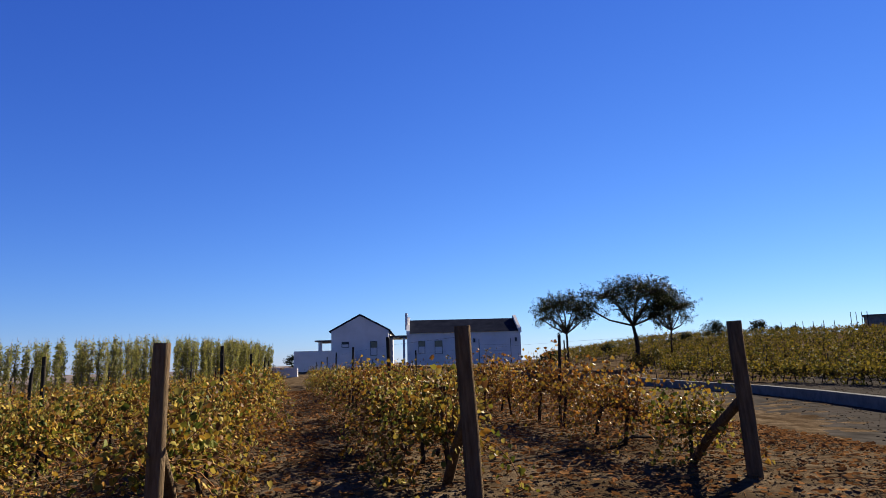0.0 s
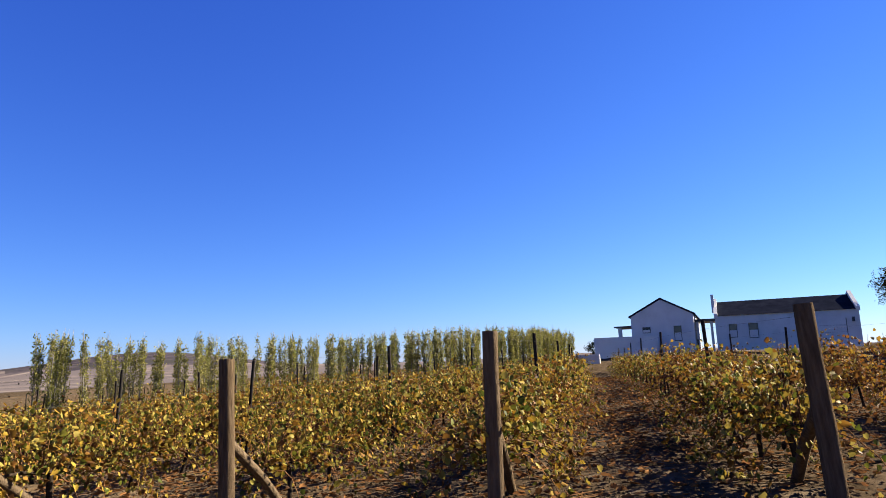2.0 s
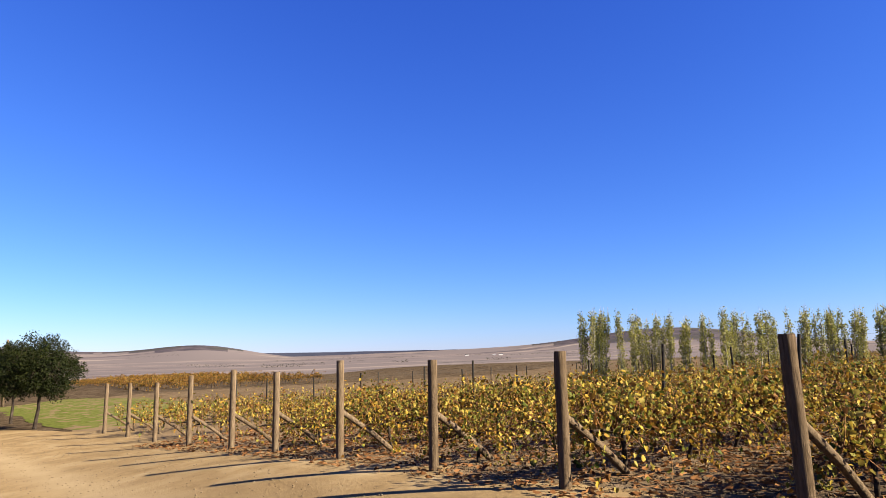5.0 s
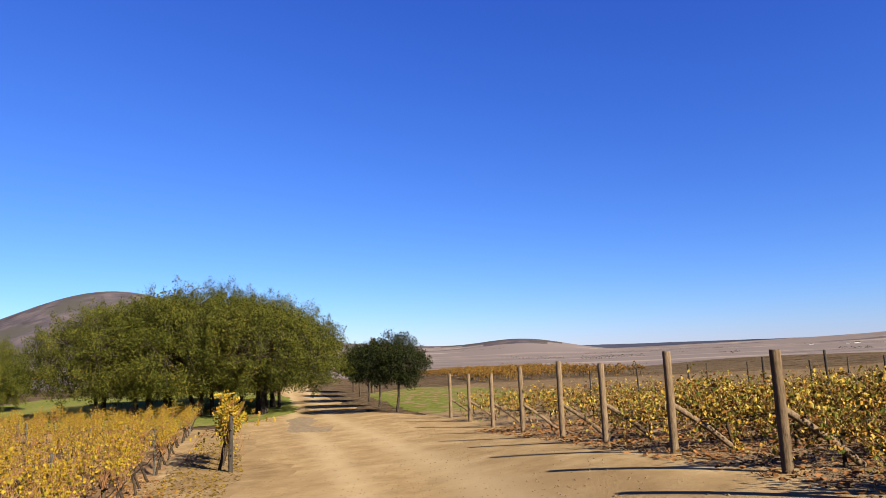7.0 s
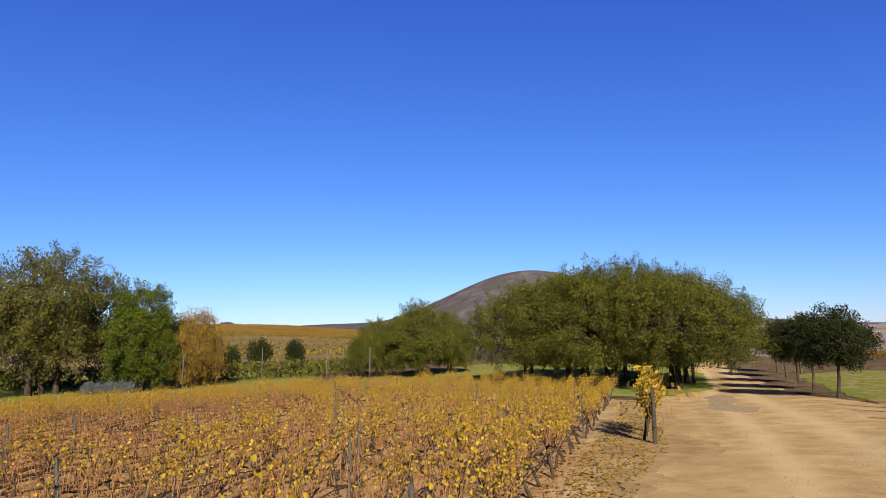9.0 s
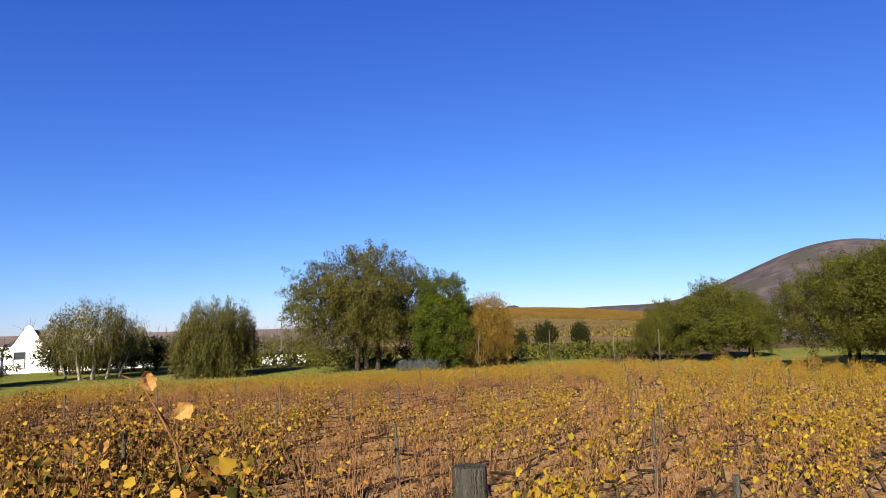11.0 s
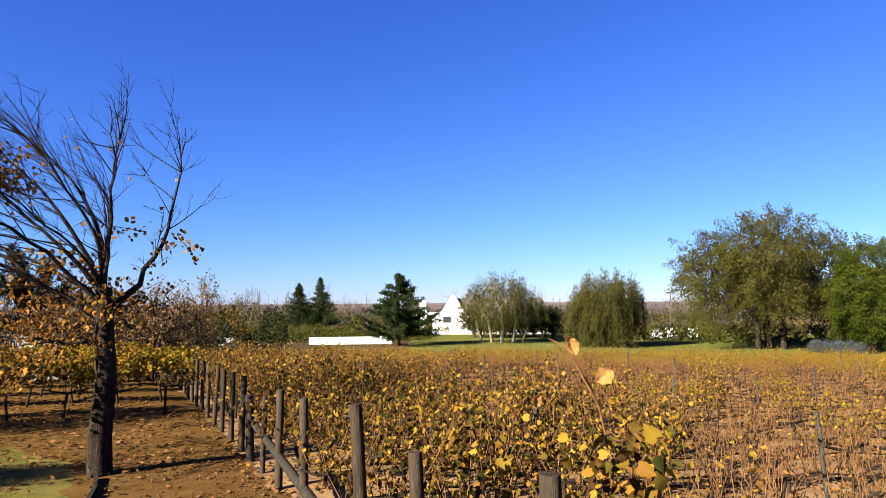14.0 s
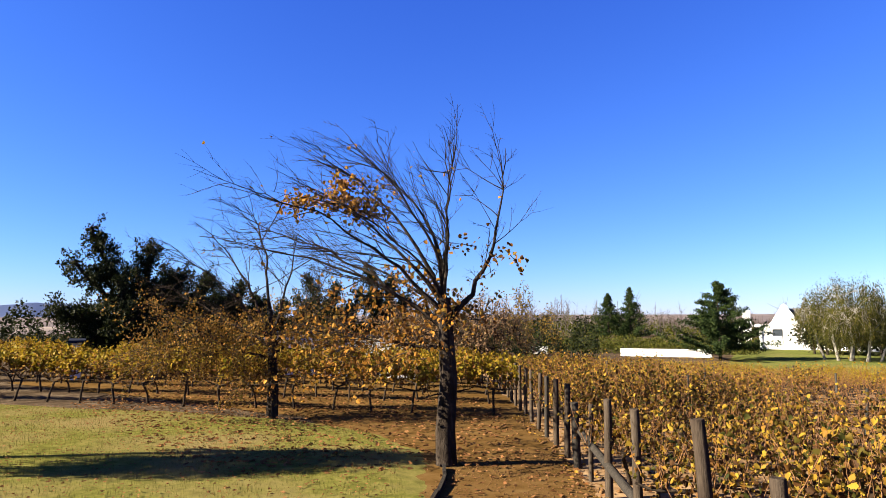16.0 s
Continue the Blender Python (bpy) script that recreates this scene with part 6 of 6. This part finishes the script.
for a0, a1, d in ((187.0, 194.2, 62), (200.3, 202.3, 62)):
    p0, p1 = Vector(at(a0, d)), Vector(at(a1, d))
    w = thing("garden_wall", p0.x, p0.y, gz(*p0), math.degrees(math.atan2(p1.y - p0.y, p1.x - p0.x)), "low whitewashed garden wall behind the vineyard", "wall", "white garden walls")
    part("wall_body", boxes((0, (p1 - p0).length, -0.12, 0.12, -0.4, 0.62)), M["plaster"], w)
    part("coping", boxes((0, (p1 - p0).length, -0.17, 0.17, 0.62, 0.70)), M["plaster"], w)

# ---- the kerb and bank to the north-east ----
kp = [at(-24, 43), at(-27, 39), at(-30.5, 35), at(-34, 31.5), at(-38, 27), at(-42, 23), at(-48, 18.5), at(-58, 15)]
for i in range(len(kp) - 1):
    a, b = Vector(kp[i]), Vector(kp[i + 1])
    k = thing("kerb_wall", a.x, a.y, 0, math.degrees(math.atan2(b.y - a.y, b.x - a.x)), "low grey concrete retaining kerb beside the road", "kerb", "concrete kerb")
    z0, z1 = gz(*a), gz(*b)
    L = (b - a).length
    part("kerb_body", prism([(0, z0 - 0.3), (L, z1 - 0.3), (L, z1 + 0.42), (0, z0 + 0.42)], -0.15, 0.15), M["concrete"], k)

# ---- power poles ----
for az, d, h in ((95.46, 62, 5.2), (163.0, 110, 6.0), (268.6, 15.3, 5.5)):
    x, y = at(az, d)
    pl = thing("power_pole", x, y, gz(x, y), 20, "tall timber power pole with a crossarm", "pole", "power poles")
    s = Shape()
    s.tube([(0, 0, -0.3), (0, 0, h)], [0.11, 0.08], 8)
    s.ob("pole", M["wood"], pl)
    part("crossarm", boxes((-0.8, 0.8, -0.05, 0.05, h - 0.5, h - 0.4)), M["wood"], pl)

# ---- vineyard on the north-eastern slope ----
slope_kinds = [vine_shapes(140 + i, 1.25, 1.0, 5, 60, 0.14, 0.6, 0.0, falling=4) for i in range(4)]
slope = []
for row in range(13):
    for i in range(-14 if row > 3 else 0, 60):
        a = -24.5 - i * 0.52
        d = 46 + row * 5.8 + 0.02 * (i - 30) ** 2 * 0.05
        x, y = at(a + rng.normal() * 0.06, d - 0.30 * (i - 10))
        if d - 0.30 * (i - 10) < 9 + np.interp(-a, (24, 27, 30.5, 34, 38, 42, 48, 58), (43, 39, 35, 31.5, 27, 23, 18.5, 15)):
            continue
        slope.append((x, y, gz(x, y), radians(rng.uniform(0, 360)), rng.uniform(0.85, 1.15), int(rng.integers(4))))
join_vines("slope_vines", slope_kinds, slope, "leaf_slope", "rows of dull yellow-green vines on the rising slope beyond the kerb")
for row in range(9):
    for i in range(6):
        x, y = at(-26 - i * 4.2 + rng.normal() * 0.4, 45 + row * 8 + rng.normal())
        m = pose(x, y, gz(x, y), 0, rng.normal() * 1.5, 0)
        copy_thing(inner, m).matrix_basis = m

bush = leafy_tree("field_bush", 66, "low dark bush on the skyline of the slope", "leaf_dark", 2.6, 3.0, 0.6, 0.08, 900, 0.2, 5, 3, scatter=0.25, lobes=[(0, 0, 1.5, 1.3, 1.3, 1.0)], clumps=50, per_clump=18, clump_size=0.25)
put(bush, -31.0, 96)
for az, d, s in ((-32.4, 104, 0.6), (-34.2, 110, 0.9), (-35.5, 108, 0.55), (-28.8, 90, 0.6), (-27.6, 84, 0.5), (-16.8, 74, 0.5), (-17.6, 78, 0.6), (-22.5, 80, 0.6), (4.6, 60, 0.6), (-36.8, 112, 0.5)):
    again(bush, az, d, az * 40, s)
# a low building and a frame of poles on the skyline
x, y = at(-43.2, 112)
sheds = thing("flat_shed", x, y, gz(x, y), -43, "flat dark shed on the skyline of the slope", "shed")
part("wall", boxes((-3.5, 6, 0, 4, -0.5, 2.2)), M["concrete"], sheds)
part("roof", boxes((-3.7, 6.2, -0.2, 4.2, 2.2, 2.4)), M["dark"], sheds)
for az in (-40.6, -40.95, -41.3, -41.65, -35.9, -36.9, -37.4, -38.1, -38.8, -39.5):
    x, y = at(az, 100)
    pl = thing("skyline_pole", x, y, gz(x, y), 0, "thin dark pole standing on the skyline", "pole", "skyline poles")
    s = Shape()
    s.tube([(0, 0, -0.3), (0, 0, 2.9 if az < -40 else 2.0)], [0.05, 0.04], 6)
    s.ob("pole", M["wood_dark"], pl)

# ---- golden vineyard on the far hillside ----
gold_pts, brown_pts = [], []
for row in range(26):
    for i in range(240):
        a = 124.5 + i * 0.105
        r = 150 + row * 6.5 + rng.normal() * 0.4
        x, y = at(a + rng.normal() * 0.05, r)
        brown_pts.append((x, y, gz(x, y) + 0.4))
for _ in range(16000):
    x, y = at(rng.uniform(124, 152), rng.uniform(310, 440))
    gold_pts.append((x, y, gz(x, y) + 0.4))
rg = np.random.default_rng(77)
gold_poly = [at(a, 300) for a in range(120, 157, 3)] + [at(a, 470) for a in range(156, 119, -3)]
patch("golden_vineyard_cover", gold_poly, 6, 0.25, M["gold_cover"], "ochre vine cover along the hilltop", "vineyard", 0.2, 6, 31)
brown_poly = [at(a, 120) for a in range(122, 157, 3)] + [at(a, 301) for a in range(156, 121, -3)]
patch("bronze_vineyard_soil", brown_poly, 4, 0.2, M["hill_soil"], "brown soil of the hillside vineyard", "soil", 0.1, 4, 32)
tagged(foliage(brown_pts, rg.uniform(0.5, 0.9, len(brown_pts)), rg, "oval", 0.0).ob("hillside_vine_rows", M["leaf_slope"]), "rows of bronze vines striping the lower hillside", "vineyard", kind="stuff")
tagged(foliage(gold_pts, rg.uniform(0.3, 0.6, len(gold_pts)), rg, "oval", 0.0).ob("golden_hillside_vines", M["gold_cover"]), "solid band of golden-orange vines along the hilltop", "vineyard", kind="stuff")
bushm = leafy_tree("round_shrub_tree", 61, "round dark green bush tree on the hillside", "leaf_dark", 4.6, 4.6, 0.8, 0.12, 1500, 0.3, 6, 3, scatter=0.4, lobes=[(0, 0, 2.5, 2.2, 2.2, 2.0)], clumps=120, per_clump=20, clump_size=0.4)
put(bushm, 137.0, 92, 0, 0.6, -0.2)
again(bushm, 139.9, 94, 60, 0.7, -0.1)
again(bushm, 142.3, 90, 130, 0.55, -0.6)

shrub = bpy.data.objects["field_bush"]
for i in range(9):
    again(shrub, 172.9 + i * 0.85, 72 - (i % 2), i * 70, 1.25 + 0.15 * (i % 2), label="dark garden shrub before the white house")
    again(shrub, 173.5 + i * 0.95 if i < 7 else 184.8 + i * 0.2, 74 + (i % 3), i * 50, 1.0 + 0.1 * (i % 3), label="dark garden shrub before the white house")

sil = leafy_tree("silver_shrub", 68, "low silver-grey shrub at the foot of the trees", "leaf_silver", 1.9, 3.2, 0.3, 0.05, 900, 0.2, 5, 3, scatter=0.25, lobes=[(0, 0, 0.9, 1.5, 1.3, 0.8)], clumps=70, per_clump=22, clump_size=0.22)
put(sil, 151.0, 54, 0, 0.5)
for az, d, s in ((152.4, 54.5, 0.5), (149.9, 54, 0.45)):
    again(sil, az, d, az * 40, s)
for az, d, h in ((145.9, 52, 2.9), (139.7, 54, 3.1), (134.3, 55, 2.8), (130.6, 56, 2.9)):
    x, y = at(az, d)
    pl = thing("lawn_pole", x, y, gz(x, y), 0, "slim pale pole standing on the lawn", "pole", "lawn poles")
    s = Shape()
    s.tube([(0, 0, -0.2), (0.02, 0, h * 0.5), (0, 0.02, h)], [0.05, 0.045, 0.04], 7)
    s.ob("pole", M["wood_grey"], pl)
for az, d, w, h in ((163.6, 74, 1.3, 1.15), (161.6, 76, 0.8, 1.1), (213.0, 28, 0.7, 1.9), (217.0, 29, 1.7, 1.7), (222.5, 29, 1.2, 1.75), (238.7, 27, 0.16, 1.35)):
    x, y = at(az, d)
    gb = thing("garden_building", x, y, gz(x, y), az, "low white outbuilding half hidden behind the vines", "building", "white outbuildings")
    part("wall", boxes((-w, w, 0, 2.4, -0.4, h)), M["plaster"], gb)
    part("roof", boxes((-w - 0.12, w + 0.12, -0.15, 2.55, h, h + 0.09)), M["roof"], gb)

# ---- reeds and shrubs along the far side of the southern lawn ----
reeds = []
for _ in range(5200):
    a = rng.uniform(131, 166)
    d = 66 + rng.normal() * 2.0 + (a - 150) ** 2 * 0.01
    x, y = at(a, d)
    reeds.append((x, y, gz(x, y) + rng.uniform(0.1, 1.5)))
tagged(foliage(reeds, rg.uniform(0.35, 0.8, len(reeds)), rg, "lance", -0.4).ob("reed_bed", M["leaf_olive"]), "dull olive reeds and low scrub beyond the lawn", "shrubs", kind="stuff")
woods_v, woods_l = Shape(), []
for _ in range(760):
    a = rng.uniform(160, 215)
    d = rng.uniform(112, 150)
    x, y = at(a, d)
    z = gz(x, y)
    h = rng.uniform(2.6, 5.0) * (0.85 + 0.9 * noise.noise((a * 0.5, 1, 6))) + (2.5 if rng.uniform() < 0.07 else 0)
    woods_v.tube([(x, y, z - 0.3), (x + rng.normal() * 0.3, y, z + h)], [0.08, 0.015], 4, False)
    for _ in range(7):
        k = rng.uniform(0.3, 0.9)
        e = Vector((x, y, z + h * k)) + Vector((rng.normal() * 0.7, rng.normal() * 0.7, rng.uniform(0.5, 1.6)))
        woods_v.tube([(x, y, z + h * k), e], [0.035, 0.012], 3, False)
    woods_l += [(x + rng.normal() * 0.9, y + rng.normal() * 0.9, z + rng.uniform(0.2, h * 0.6)) for _ in range(34)]
tagged(woods_v.ob("bare_woods", M["bark_wood"]), "belt of bare winter trees behind the homestead", "woods", kind="stuff")
tagged(foliage(woods_l, rg.uniform(0.25, 0.55, len(woods_l)), rg, "oval", 0.2).ob("woods_undergrowth", M["leaf_olive"]), "dull scrub beneath the bare trees", "woods", kind="stuff")
hedge_l = []
wall_shrubs = []
for _ in range(24000):
    a = rng.uniform(183.5, 207)
    d = rng.uniform(66, 84)
    x, y = at(a, d)
    wall_shrubs.append((x, y, gz(x, y) + rng.uniform(0, 1) ** 1.5 * (1.3 + 1.0 * noise.noise((a * 0.7, d * 0.1, 4)))))
tagged(foliage(wall_shrubs, rg.uniform(0.12, 0.28, len(wall_shrubs)), rg, "oval", 0.2).ob("wall_shrubbery", M["leaf_olive"]), "olive and brown shrubs behind the white garden walls", "shrubs", kind="stuff")
for _ in range(30000):
    a = rng.uniform(196, 262)
    d = rng.uniform(48, 62)
    x, y = at(a, d)
    hedge_l.append((x, y, gz(x, y) + rng.uniform(0.0, 3.0) * abs(math.sin(a * 0.9)) + rng.uniform(0, 1)))
tagged(foliage(hedge_l, rg.uniform(0.15, 0.34, len(hedge_l)), rg, "oval", 0.2).ob("garden_shrubbery", M["leaf_dark"]), "dark shrubbery behind the eastern vines", "shrubs", kind="stuff")

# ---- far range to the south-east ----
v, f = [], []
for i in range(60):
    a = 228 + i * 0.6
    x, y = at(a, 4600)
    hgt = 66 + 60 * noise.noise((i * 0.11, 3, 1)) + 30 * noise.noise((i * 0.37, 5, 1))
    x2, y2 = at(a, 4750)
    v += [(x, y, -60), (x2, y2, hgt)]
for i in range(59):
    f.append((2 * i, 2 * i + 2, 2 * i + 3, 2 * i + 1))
tagged(mesh_object("far_mountains", v, f, M["mountain_far"], flat=False), "distant mountain range coloured pale blue for haze", "mountains", kind="structure")

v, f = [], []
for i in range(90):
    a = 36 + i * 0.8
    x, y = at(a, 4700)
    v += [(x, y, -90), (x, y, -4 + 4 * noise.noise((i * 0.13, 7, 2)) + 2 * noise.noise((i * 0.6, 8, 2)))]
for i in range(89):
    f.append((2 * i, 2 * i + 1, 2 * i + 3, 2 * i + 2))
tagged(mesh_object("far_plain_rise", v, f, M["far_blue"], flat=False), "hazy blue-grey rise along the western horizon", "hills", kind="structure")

# ---- red-brown vineyard beyond the grass verge ----
far_rows = []
for row in range(7):
    for i in range(70):
        x, y = -66 - i * 1.5 + rng.normal() * 0.1, 5.0 + row * 2.6 - i * 0.16 + rng.normal() * 0.1
        far_rows.append((x, y, gz(x, y), radians(rng.uniform(0, 360)), rng.uniform(0.8, 1.05), int(rng.integers(4))))
join_vines("red_brown_vines", slope_kinds, far_rows, "leaf_brown", "low red-brown vine rows beyond the grass verge")

# ---- tree lines and farmsteads in the western valley ----
lines = []
for k in range(26):
    a0, r0 = rng.uniform(48, 98), rng.uniform(700, 3600)
    span = rng.uniform(1.0, 5.0)
    for _ in range(int(span * 26)):
        x, y = at(a0 + rng.uniform(0, span), r0 + rng.normal() * 12)
        lines.append((x, y, gz(x, y) + rng.uniform(0.5, 4)))
tagged(foliage(lines, rg.uniform(1.0, 2.4, len(lines)), rg, "oval", 0.1).ob("valley_tree_lines", M["leaf_dark"]), "thin dark tree lines between far fields", "trees", kind="stuff")
for a, r, s in ((56.5, 2300, 0.8), (57.1, 2380, 0.6), (59.5, 2500, 0.7), (49.5, 2600, 0.8), (96.8, 1300, 0.5)):
    x, y = at(a, r)
    f_h = thing("far_farmstead", x, y, gz(x, y), a, "tiny white farm building far off in the valley", "house", "far farm buildings")
    part("wall", boxes((-9 * s, 9 * s, -4, 4, -1, 4 * s)), M["plaster"], f_h)
    part("roof", prism([(-9.5 * s, 4 * s), (9.5 * s, 4 * s), (8 * s, 6 * s), (-8 * s, 6 * s)], -4.2, 4.2), M["roof"], f_h)
